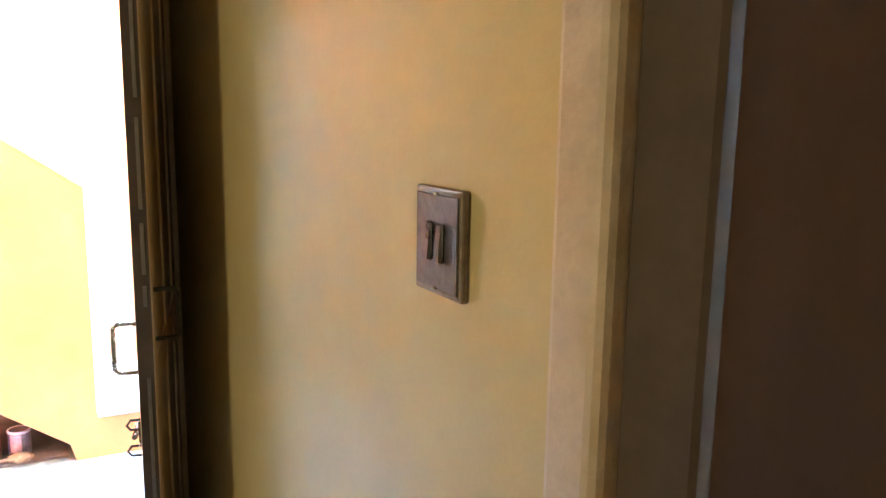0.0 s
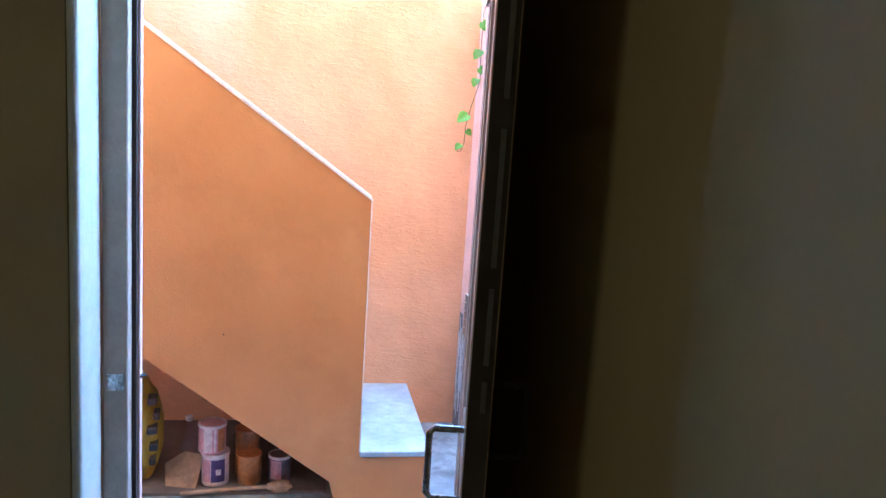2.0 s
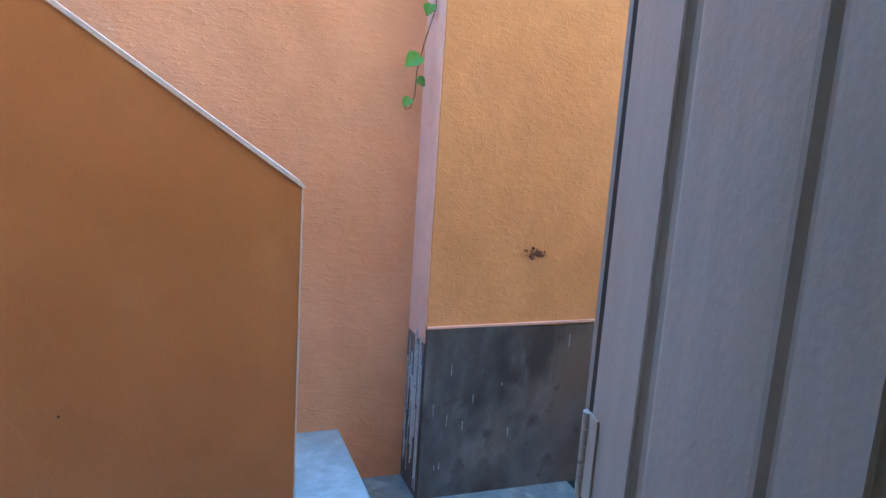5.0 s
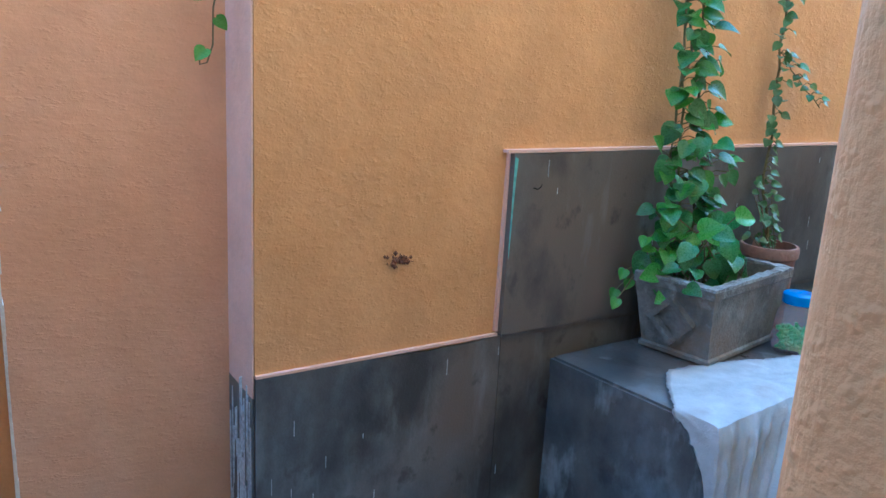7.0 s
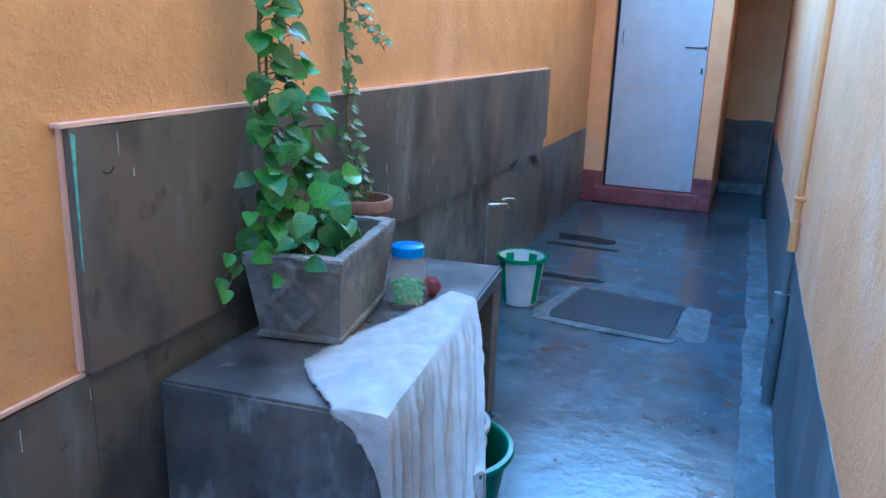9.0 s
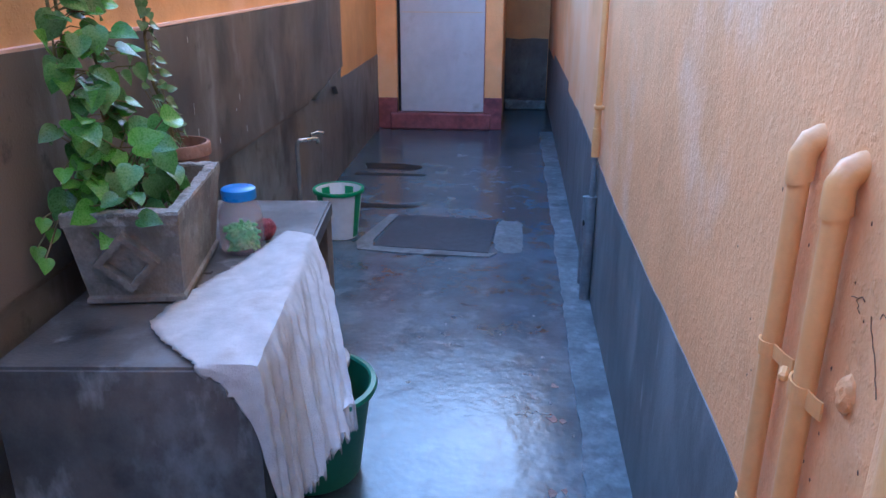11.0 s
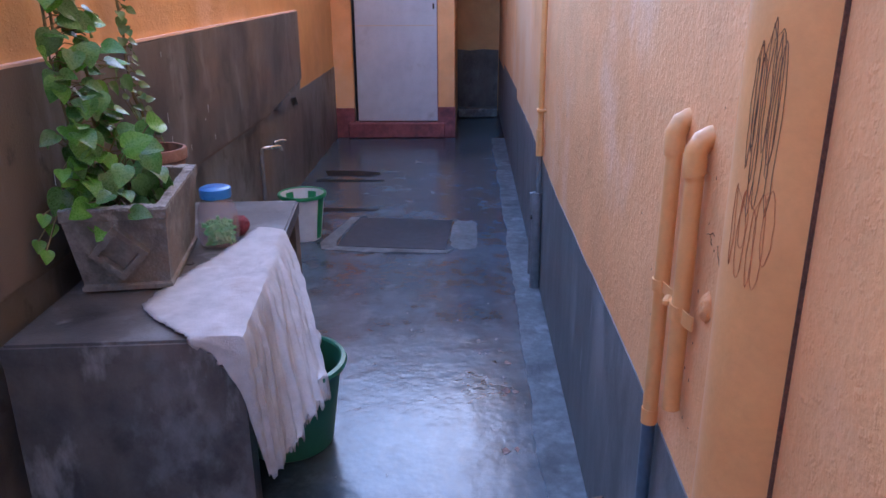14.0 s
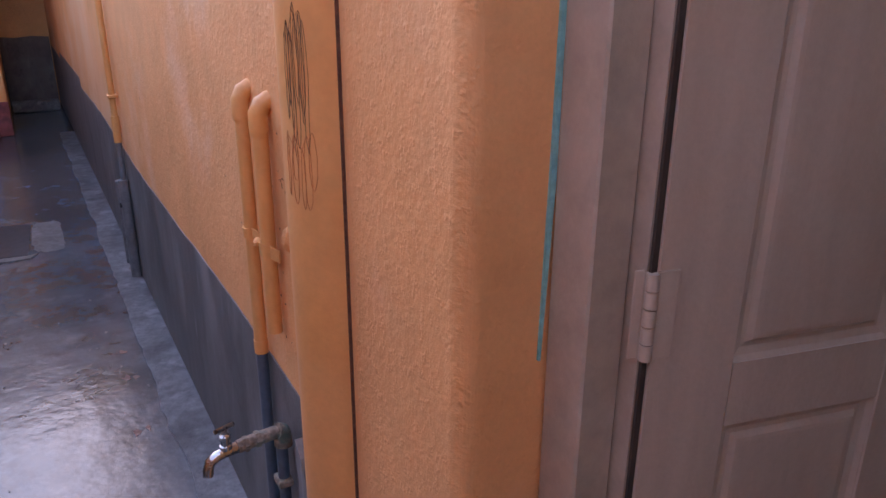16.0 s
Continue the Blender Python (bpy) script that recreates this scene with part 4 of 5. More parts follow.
for k, (z, y, s, f) in enumerate(((1.87, -0.02, 0.055, -0.5), (1.79, -0.02, 0.05, 0.6), (1.74, -0.03, 0.045, -0.3), (1.57, -0.06, 0.065, -0.9), (1.50, -0.06, 0.035, 0.5), (1.43, -0.085, 0.04, -0.6), (2.0, -0.02, 0.06, 0.4))):
    put_leaf(hang, BRIGHT[k % 2], (-0.08, y, z + 0.01), (0.35, f, -0.55), (1.0, -0.3, 0.5), s)
part("stem", hstem, STEM, hang, smooth=True)

# ---- jar, net ball, cloth ----
JX, JY = 0.342, 1.712
jar = thing("plastic_jar", (JX, JY, TOP), "clear plastic jar with a blue screw lid", "jar")
jb = lathe([(0.0005, 0.001), (0.056, 0.001), (0.064, 0.007), (0.067, 0.016), (0.068, 0.060), (0.066, 0.112), (0.061, 0.137), (0.051, 0.155), (0.047, 0.163), (0.047, 0.170), (0.045, 0.170), (0.045, 0.162), (0.049, 0.152), (0.059, 0.135), (0.0635, 0.111), (0.0655, 0.060), (0.0645, 0.016), (0.054, 0.006), (0.0005, 0.004)], (JX, JY, TOP), 40, cap=False)
jo = part("jar_body", jb, CLEAR, jar, "clear ribless plastic", smooth=True)
jo.visible_shadow = False
lid = lathe([(0.0005, 0.201), (0.047, 0.201), (0.051, 0.198), (0.052, 0.192), (0.052, 0.168), (0.049, 0.168), (0.049, 0.194), (0.0005, 0.194)], (JX, JY, TOP), 40, cap=False)
part("lid", lid, PLASTIC_BLUE, jar, "bright blue plastic lid", smooth=True)
pegs = bmesh.new()
prn = random.Random(3)
for k in range(125):
    r, a = 0.046 * math.sqrt(prn.random()), prn.uniform(0, 6.283)
    c = Vector((JX + r * math.cos(a), JY + r * math.sin(a), TOP + 0.014 + 0.068 * prn.random()))
    d = Vector((prn.uniform(-1, 1), prn.uniform(-1, 1), prn.uniform(-0.5, 0.5))).normalized() * 0.014
    tube([c - d, c, c + d], 0.0048, 6, pegs)
solo("clothes_pegs", pegs, PEG_GREEN, (JX, JY, TOP + 0.006), "heap of small green plastic pegs in the jar", "pegs", kind="stuff")

ball = bmesh.new()
bmesh.ops.create_icosphere(ball, subdivisions=4, radius=0.036)
for v in ball.verts:
    v.co *= 1 + 0.12 * noise.noise(v.co * 60) + 0.05 * noise.noise(v.co * 160)
    v.co = v.co + Vector((0.378, 1.815, TOP + 0.036))
solo("net_scrubber", ball, RED_NET, (0.378, 1.815, TOP), "dark red plastic net scrubber ball", "scrubber", smooth=True)


def cloth_mesh():
    """Cloth lying on the table's outer strip, hanging over the front corner and the long side in folds."""
    bm = bmesh.new()
    nu, nt, nh = 150, 14, 30
    b, e = Vector((0.622, 0.985, TOP + 0.006)), Vector((0.531, 1.845, TOP + 0.006))
    lefts = [(0.0, (0.49, 0.976)), (0.10, (0.385, 1.065)), (0.18, (0.295, 1.165)), (0.30, (0.298, 1.26)), (0.52, (0.335, 1.43)), (0.74, (0.385, 1.62)), (0.90, (0.412, 1.80)), (1.0, (0.425, 1.885))]

    def left(u):
        for (u0, p), (u1, q) in zip(lefts, lefts[1:]):
            if u <= u1:
                f = (u - u0) / (u1 - u0)
                return Vector((p[0] + (q[0] - p[0]) * f, p[1] + (q[1] - p[1]) * f, TOP + 0.006))
        return Vector((*lefts[-1][1], TOP + 0.006))

    def hang_at(u, s, hem):
        """A point of the hanging side: u along the edge, s from the edge to the hem."""
        t = b.lerp(e, u)
        drop = 0.40 - 0.075 * u + 0.02 * noise.noise(Vector((u * 5, 2.0, 0)))
        foot = Vector((0.66 + 0.105 * u, 0.965 + 0.335 * u, 0))
        p = t.lerp(Vector((foot.x, foot.y, t.z)), s ** 0.95)
        p.z = TOP + 0.006 - drop * (s ** 1.15)
        w = 40 * u + 5.0 * math.sin(5 * u + 1) + 2.6 * s * (0.4 + u)
        fold = 1.3 * (1 - 2 * abs(math.sin(w / 2)) ** 0.8) + 0.45 * math.sin(83 * u + 2 + 2 * s) + 0.25 * math.sin(131 * u + 3 * s)
        fold *= 1.25 - 0.75 * u
        p.x += 0.0115 * fold * min(1.0, s * 3) + 0.010 * min(1.0, s * 6) + 0.004 * noise.noise(p * 25)
        p.y += 0.006 * math.cos(27 * u) * s
        # the hem lies over the rim of the tub
        if math.hypot(p.x - 0.600, p.y - 1.43) < 0.203:
            p.z = max(p.z, 0.297)
        if hem:
            p.z += rng.uniform(-0.014, 0.014)
        return p
    grid = []
    for i in range(nu + 1):
        u = i / nu
        t = b.lerp(e, u)
        row = []
        for j in range(nt):
            p = left(u).lerp(t, j / nt)
            p.z += 0.0035 * (1 + noise.noise(p * 14)) + 0.003 * abs(noise.noise(p * 40))
            if j == 0:
                p += Vector((rng.uniform(-0.006, 0.004), rng.uniform(-0.003, 0.003), -0.002))
            row.append(p)
        for j in range(nh + 1):
            row.append(hang_at(u, j / nh, j == nh))
        grid.append([bm.verts.new(p) for p in row])
    for p, q in zip(grid, grid[1:]):
        for k in range(len(p) - 1):
            bm.faces.new((p[k], p[k + 1], q[k + 1], q[k]))
    # flap over the front edge, running into the corner fold
    flap = []
    for i in range(nt):
        f = i / nt
        first = grid[0][i]
        top = first.co.copy()
        length = 0.012 + 0.07 * f + 0.18 * f ** 3
        col = [first]
        for j in range(1, nh + 1):
            s = j / nh
            p = top + Vector((0.03 * s * f, -0.009 * min(1, s * 4) - 0.008 * f * s * (1 + math.sin(15 * f + s)), -length * s))
            p = p.lerp(hang_at(0.0, s, False), f ** 5)
            if j == nh:
                p += Vector((rng.uniform(-0.005, 0.005), 0, rng.uniform(-0.012, 0.012)))
            col.append(bm.verts.new(p))
        flap.append(col)
    flap.append(grid[0][nt:nt + nh + 1])
    for p, q in zip(flap, flap[1:]):
        for k in range(nh):
            bm.faces.new((p[k], p[k + 1], q[k + 1], q[k]))
    bmesh.ops.remove_doubles(bm, verts=bm.verts[:], dist=0.002)
    return bm


cl_ob = solo("cloth", cloth_mesh(), CLOTH, (0.5, 1.4, TOP), "worn frayed white cotton cloth draped over the table", "cloth", smooth=True)
for pol in cl_ob.data.polygons:
    pol.use_smooth = True
sm = cl_ob.modifiers.new("thickness", "SOLIDIFY")
sm.thickness, sm.offset = 0.0025, 0.0

# ---- tubs and bucket ----
GX, GY = 0.600, 1.43
tub = thing("wash_tub", (GX, GY, 0.0), "round dark green plastic wash tub", "tub")
part("body", lathe([(0.0005, 0.0), (0.135, 0.0), (0.142, 0.006), (0.182, 0.285), (0.178, 0.285), (0.138, 0.012), (0.0005, 0.008)], (GX, GY, 0.0), 48, cap=False), TUB_GREEN, tub, smooth=True)
part("rim", lathe([(0.178, 0.270), (0.196, 0.272), (0.199, 0.280), (0.195, 0.290), (0.182, 0.293), (0.176, 0.288)], (GX, GY, 0.0), 48, cap=False), TUB_GREEN, tub, smooth=True)
BX, BY = 0.585, 1.475
tb = thing("small_bucket", (BX, BY, 0.012), "tan plastic bucket standing inside the green tub", "bucket")
part("body", lathe([(0.0005, 0.012), (0.085, 0.012), (0.118, 0.33), (0.114, 0.33), (0.082, 0.02), (0.0005, 0.018)], (BX, BY, 0.0), 40, cap=False), TAN, tb, smooth=True)
part("rim", lathe([(0.114, 0.318), (0.127, 0.322), (0.127, 0.336), (0.114, 0.338)], (BX, BY, 0.0), 40, cap=False), CLOTH, tb, smooth=True)
part("band", lathe([(0.1125, 0.262), (0.120, 0.264), (0.121, 0.276), (0.1135, 0.278)], (BX, BY, 0.0), 40, cap=False), CLOTH, tb, smooth=True)

KX, KY = 0.222, 3.52
bk = thing("bucket", (KX, KY, 0.0), "white plastic bucket with green stripes and rim", "bucket")
kr = lambda z: 0.095 + 0.033 * z / 0.27
body = lathe([(0.0005, 0.0), (0.09, 0.0), (0.095, 0.004), (0.128, 0.27), (0.125, 0.27), (0.092, 0.008), (0.0005, 0.006)], (KX, KY, 0.0), 48, cap=False)
part("body", body, BUCKET_WHITE, bk, smooth=True)
part("rim", lathe([(0.126, 0.252), (0.139, 0.256), (0.141, 0.266), (0.137, 0.276), (0.125, 0.274)], (KX, KY, 0.0), 48, cap=False), BUCKET_GREEN, bk, smooth=True)
for a0 in (-146, -34, 60, 128):
    st = bmesh.new()
    cols = []
    for k in range(5):
        a = radians(a0 + 26 * k / 4)
        cols.append([st.verts.new((KX + (kr(z) + 0.0012) * math.cos(a), KY + (kr(z) + 0.0012) * math.sin(a), z)) for z in (0.012, 0.1, 0.2, 0.254)])
    for p, q in zip(cols, cols[1:]):
        for k in range(3):
            st.faces.new((p[k], p[k + 1], q[k + 1], q[k]))
    part("stripe", st, BUCKET_GREEN, bk, "dark green stripe", smooth=True)
    inn = bmesh.new()
    cols = []
    for k in range(5):
        a = radians(a0 + 26 * k / 4)
        cols.append([inn.verts.new((KX + (kr(z) - 0.0055) * math.cos(a), KY + (kr(z) - 0.0055) * math.sin(a), z)) for z in (0.06, 0.15, 0.254)])
    for p, q in zip(cols, cols[1:]):
        for k in range(2):
            inn.faces.new((p[k], p[k + 1], q[k + 1], q[k]))
    part("stripe", inn, BUCKET_GREEN, bk, "dark green stripe", smooth=True)

# ---- yard floor details ----
cover = prism([(0.437, 3.36), (1.052, 3.302), (1.083, 3.85), (0.95, 3.875), (0.50, 3.915)], "z", 0.0, 0.007)
solo("drain_cover", cover, COVER, (0.76, 3.6, 0.0), "dark slate slab covering a floor drain", "drain cover")
rim_pts = [(0.33, 3.42), (0.36, 3.30), (0.60, 3.26), (1.06, 3.245), (1.10, 3.31), (1.055, 3.296), (0.435, 3.352), (0.42, 3.45), (0.49, 3.92), (0.44, 3.93)]
solo("cement_patch", prism(rim_pts, "z", -0.004, 0.006), FLOOR_PALE, (0.5, 3.3, 0.0), "cracked pale cement rim beside the drain slab", "cement patch")
prn_ = random.Random(8)
blot = [(1.16 + (0.080 + prn_.uniform(-0.008, 0.008)) * math.copysign(abs(math.cos(a)) ** 0.5, math.cos(a)), 3.60 + (0.27 + prn_.uniform(-0.02, 0.02)) * math.copysign(abs(math.sin(a)) ** 0.5, math.sin(a))) for a in (6.2832 * k / 30 for k in range(30))]
solo("cement_patch", prism(blot, "z", -0.004, 0.003), FLOOR_PALE, (1.16, 3.6, 0.0), "pale worn cement patch in the floor", "cement patch")
for x0, x1, y, w in ((0.03, 0.53, 4.89, 0.035), (0.17, 0.57, 4.10, 0.05)):
    g = prism([(x0, y - w), (x1, y - w * 0.5), (x1 + 0.02, y + w * 0.5), (x0, y + w)], "z", -0.004, 0.003)
    solo("floor_groove", g, WET, (x0, y, 0.0), "dark wet groove in the cement floor", "groove")
wp = [(0.20 + 0.16 * math.cos(a) * (1 + 0.25 * math.sin(3 * a + 1)), 5.13 + 0.12 * math.sin(a) * (1 + 0.3 * math.cos(2 * a))) for a in (6.2832 * k / 22 for k in range(22))]
wp = [(x + (0.10 if x > 0.3 else 0), y - (0.03 if x > 0.3 else 0)) for x, y in wp]
solo("drain_hollow", prism(wp, "z", -0.004, 0.0035), WET, (0.2, 5.1, 0.0), "black wet hollow of a floor drain", "drain")
flk = random.Random(12)
for k in range(22):
    x, y = ((1.338, 1.97), (1.322, 1.75), (1.355, 1.745), (1.301, 1.373), (1.34, 1.385))[k] if k < 5 else (flk.gauss(1.30, 0.06), flk.gauss(1.85, 0.3)) if k < 13 else (flk.uniform(0.75, 1.36), flk.uniform(1.2, 4.2))
    r = flk.uniform(0.003, 0.007) * (3.0 if k < 5 else 1)
    pts = [(x + r * flk.uniform(0.3, 1.3) * math.cos(a), y + r * 1.7 * flk.uniform(0.3, 1.3) * math.sin(a)) for a in (6.2832 * j / 9 for j in range(9))]
    solo("paint_fleck", prism(pts, "z", -0.002, 0.0018), TERRA if k < 5 else FLOOR_PALE, (x, y, 0.0), "pale fleck of dried paint on the floor", "paint fleck", group="flecks on the floor")

# ---- taps and pipes ----
lt = thing("wall_tap", (0.0, 3.5, 0.0), "small chrome tap on a rising pipe by the dado", "tap")
part("pipe", tube([(0.012, 3.5, 0.0), (0.012, 3.5, 0.50), (0.016, 3.505, 0.525), (0.03, 3.51, 0.533)], 0.012, 12), PIPE_GREY, lt, smooth=True)
part("tap_body", tube([(0.02, 3.505, 0.533), (0.05, 3.53, 0.533), (0.085, 3.57, 0.533), (0.10, 3.59, 0.528), (0.104, 3.595, 0.505)], 0.011, 12), STEEL, lt, smooth=True)
part("tap_handle", tube([(0.075, 3.56, 0.54), (0.075, 3.56, 0.56), (0.10, 3.60, 0.562), (0.125, 3.63, 0.555)], 0.007, 10), STEEL, lt, "chrome lever", smooth=True)

rt = thing("garden_tap", (1.45, 0.40, 0.50), "worn chrome tap on a rusty pipe stub", "tap")
part("stub", tube([(1.50, 0.405, 0.515), (1.46, 0.40, 0.515), (1.415, 0.395, 0.512)], 0.014, 14), RUST, rt, smooth=True)
part("collar", tube([(1.462, 0.400, 0.515), (1.452, 0.399, 0.515)], 0.017, 6), RUST, rt)
part("collar", tube([(1.437, 0.397, 0.513), (1.428, 0.396, 0.513)], 0.0165, 6), RUST, rt)
part("tap_body", tube([(1.42, 0.395, 0.512), (1.395, 0.390, 0.513), (1.372, 0.386, 0.510), (1.358, 0.383, 0.503), (1.352, 0.381, 0.487), (1.351, 0.380, 0.475)], 0.012, 14, taper=0.85), STEEL, rt, smooth=True)
part("bonnet", lathe([(0.0125, 0.0), (0.0125, 0.008), (0.009, 0.010), (0.009, 0.02), (0.011, 0.022), (0.011, 0.03), (0.005, 0.034), (0.005, 0.048)], (1.392, 0.389, 0.52), 14), STEEL, rt, smooth=True)
part("tap_handle", tube([(1.372, 0.372, 0.574), (1.392, 0.389, 0.567), (1.413, 0.406, 0.560)], 0.0052, 10), STEEL, rt, "chrome tee handle", smooth=True)
part("elbow", tube([(1.50, 0.405, 0.515)] + [(1.508, 0.406, 0.512), (1.512, 0.406, 0.50), (1.512, 0.406, 0.48)], 0.019, 14), RUST, rt, "green-stained elbow", smooth=True)
part("riser", tube([(1.508, 0.406, 0.485), (1.508, 0.406, 0.0)], 0.0125, 12), PIPE_BLUE, rt, smooth=True)
part("clamp", box(1.49, 1.522, 0.385, 0.427, 0.385, 0.402, 0.003), RUST, rt)


def strap(x, y, z, r, high, tongue, lean=0.0):
    """A flat band bent half round a pipe, with a tongue along the wall and a loose end."""
    bm = bmesh.new()
    line_ = [(x - (r + 0.001) * math.cos(radians(a)), y + (r + 0.001) * math.sin(radians(a))) for a in range(80, -91, -17)]
    line_ += [(x + 0.001, y - r - 0.006), (x + 0.004, y - r - tongue * 0.6), (x + 0.010, y - r - tongue)]
    outer = [(px_ - 0.0025, py_ + (0.002 if k < 4 else 0.0)) for k, (px_, py_) in enumerate(line_)]
    rows_ = [[bm.verts.new((q[0], q[1], z + h + lean * (y - q[1]))) for h in (0.0, high)] for q in outer + line_[::-1]]
    for p, q in zip(rows_, rows_[1:] + rows_[:1]):
        bm.faces.new((p[0], p[1], q[1], q[0]))
    n = len(line_)
    for h in (0, 1):
        for k in range(n - 1):
            bm.faces.new((rows_[k][h], rows_[k + 1][h], rows_[2 * n - 2 - k][h], rows_[2 * n - 1 - k][h]))
    return bm


def wall_pipe(y, top, joint, foot, name_label, low_mat, r=0.0135):
    X = 1.512
    p = thing("water_pipe", (X, y, foot), name_label, "pipe")
    part("pipe", tube([(X, y, top), (X, y, (top + joint) / 2), (X, y, joint)], r, 16), PIPE_ORANGE, p, smooth=True)
    e = tube([(X, y, top - 0.042), (X - 0.001, y, top - 0.038), (X - 0.001, y, top - 0.008), (X + 0.007, y - 0.001, top + 0.008), (X + 0.018, y - 0.002, top + 0.014), (X + 0.03, y - 0.003, top + 0.016)], r + 0.0035, 18, taper=0.97)
    for v in e.verts:
        v.co += 0.0016 * noise.noise_vector(v.co * 55)
    part("elbow", e, PIPE_ORANGE, p, "lumpy painted elbow running into the wall", smooth=True)
    if low_mat:
        part("lower_pipe", tube([(X, y, joint), (X, y, foot)], r - 0.001, 14), low_mat, p, "dark blue lower pipe", smooth=True)
        part("socket", lathe([(r + 0.0013, 0.0), (r + 0.0016, 0.03)], (X, y, joint - 0.002), 16), PIPE_ORANGE, p, smooth=True)
    return p


p1 = wall_pipe(0.520, 1.185, 0.645, 0.0, "orange painted water pipe, dark blue below", PIPE_BLUE)
part("band", strap(1.512, 0.520, 0.905, 0.0135, 0.020, 0.045), PIPE_ORANGE, p1, "flat painted pipe strap")
p2 = wall_pipe(0.398, 1.178, 0.745, 0.745, "short orange painted water pipe stub on the wall", None, 0.0142)
part("clamp", strap(1.512, 0.398, 0.908, 0.0145, 0.024, 0.022, -0.25), PIPE_ORANGE, p2, "bent painted pipe clamp")
part("clamp_end", box(1.492, 1.503, 0.414, 0.440, 0.918, 0.930, 0.003, rot=-24), PIPE_ORANGE, p2, "loose curled end of the clamp")
an = bmesh.new()
bmesh.ops.create_icosphere(an, subdivisions=3, radius=1.0)
for v in an.verts:
    n = v.co.copy()
    v.co = Vector((1.53 + 0.012 * n.x, 0.328 + 0.016 * n.y, 0.955 + 0.024 * n.z)) * 1 + 0.004 * noise.noise(n * 4) * n
part("anchor", an, HOUSE_ORANGE, p2, "lump of plaster round the clamp screw", smooth=True)

dp = thing("drain_pipe", (1.478, 0.085, 0.0), "thick orange painted drain pipe beside the doorway", "pipe")
part("pipe", lathe([(0.080, 0.0), (0.080, 6.4)], (1.55, 0.117, 0.0), 44), PIPE_ORANGE, dp, smooth=True)
fill = prism([(1.488, 0.165), (1.505, 0.21), (1.526, 0.25), (1.535, 0.26), (1.535, 0.15)], "z", 0.0, 6.4)
part("fillet", fill, HOUSE_ORANGE, dp, "plaster fillet beside the pipe")
# Thin dark strip laid on the wall as the shade of the joint.
part("shadow_joint", box(1.5250, 1.5305, 0.0392, 0.0425, 0.0, 6.4), MUD_AND_SHADE, dp, "dark strip put in for the shade of the open joint")
pf = prism([(0.20, 0.0), (0.262, 0.0), (0.275, 0.575), (0.245, 0.55), (0.225, 0.51), (0.205, 0.42), (0.215, 0.40), (0.185, 0.36)], "x", 1.498, 1.524)
structure("dado_house_end", pf, DADO_BLUE, "grey cement smear beside the drain pipe", "dado")

fp = thing("water_pipe", (1.50, 2.76, 0.0), "thin orange rising pipe with a grey sleeve below", "pipe")
part("pipe", tube([(1.508, 2.76, 2.6), (1.508, 2.765, 1.5), (1.508, 2.76, 0.66)], 0.014, 12), PIPE_ORANGE, fp, smooth=True)
part("socket", lathe([(0.018, 0.0), (0.018, 0.12)], (1.508, 2.76, 0.655), 14), PIPE_ORANGE, fp, smooth=True)
part("clamp", box(1.488, 1.53, 2.735, 2.785, 0.855, 0.87, 0.003), PIPE_ORANGE, fp)
part("lower_pipe", tube([(1.508, 2.76, 0.66), (1.508, 2.76, 0.0)], 0.0135, 12), PIPE_GREY, fp, smooth=True)
part("sleeve", lathe([(0.024, 0.0), (0.024, 0.48)], (1.504, 2.76, 0.0), 16), PIPE_GREY, fp, smooth=True)
part("sleeve", lathe([(0.020, 0.05), (0.020, 0.46)], (1.494, 2.83, 0.0), 16), PIPE_GREY, fp, smooth=True)
part("sleeve", lathe([(0.012, 0.09), (0.012, 0.42)], (1.500, 2.90, 0.0), 14), PIPE_GREY, fp, smooth=True)
part("stub", tube([(1.475, 2.76, 0.36), (1.50, 2.76, 0.36)], 0.012, 10), BLACK, fp)


# pits and chips in the plaster round the pipes
chips = bmesh.new()
crn = random.Random(41)
for k in range(56):
    y, z = (crn.gauss(0.44, 0.12), crn.uniform(0.72, 1.25)) if k < 34 else (crn.uniform(0.3, 2.4), crn.uniform(0.7, 1.9))
    if y < 0.27:
        continue
    r = crn.uniform(0.0008, 0.0024)
    vs = [chips.verts.new((1.5293, y + r * crn.uniform(0.6, 1.4) * math.cos(a), z + 1.4 * r * crn.uniform(0.6, 1.4) * math.sin(a))) for a in (6.2832 * j / 7 for j in range(7))]
    chips.faces.new(vs)
    top = chips.verts.new((1.5285, y, z))
    for j in range(7):
        chips.faces.new((vs[j], vs[(j + 1) % 7], top))
solo("plaster_chips", chips, MUD_AND_SHADE, (1.5293, 0.5, 1.0), "small dark pits and chips in the orange plaster", "chips", kind="stuff")


# cracks in the house wall
krn = random.Random(23)


def crack(y0, z0, y1, z1, n, jit, r):
    pts = [(1.5292, y0 + (y1 - y0) * k / n + krn.uniform(-jit, jit), z0 + (z1 - z0) * k / n + krn.uniform(-jit, jit)) for k in range(n + 1)]
    solo("plaster_crack", tube(pts, r, 5), MUD_AND_SHADE, (1.5292, y0, min(z0, z1)), "thin dark crack in the orange plaster", "crack", group="cracks in the plaster")


for q in ((0.312, 1.052, 0.272, 0.985, 9, 0.003, 0.0005), (0.362, 1.055, 0.335, 1.066, 5, 0.004, 0.0006), (0.340, 1.045, 0.352, 1.062, 5, 0.004, 0.0005),
          (0.300, 1.062, 0.272, 1.072, 4, 0.004, 0.0005), (0.66, 1.60, 0.645, 1.56, 4, 0.003, 0.0006)):
    crack(*q)


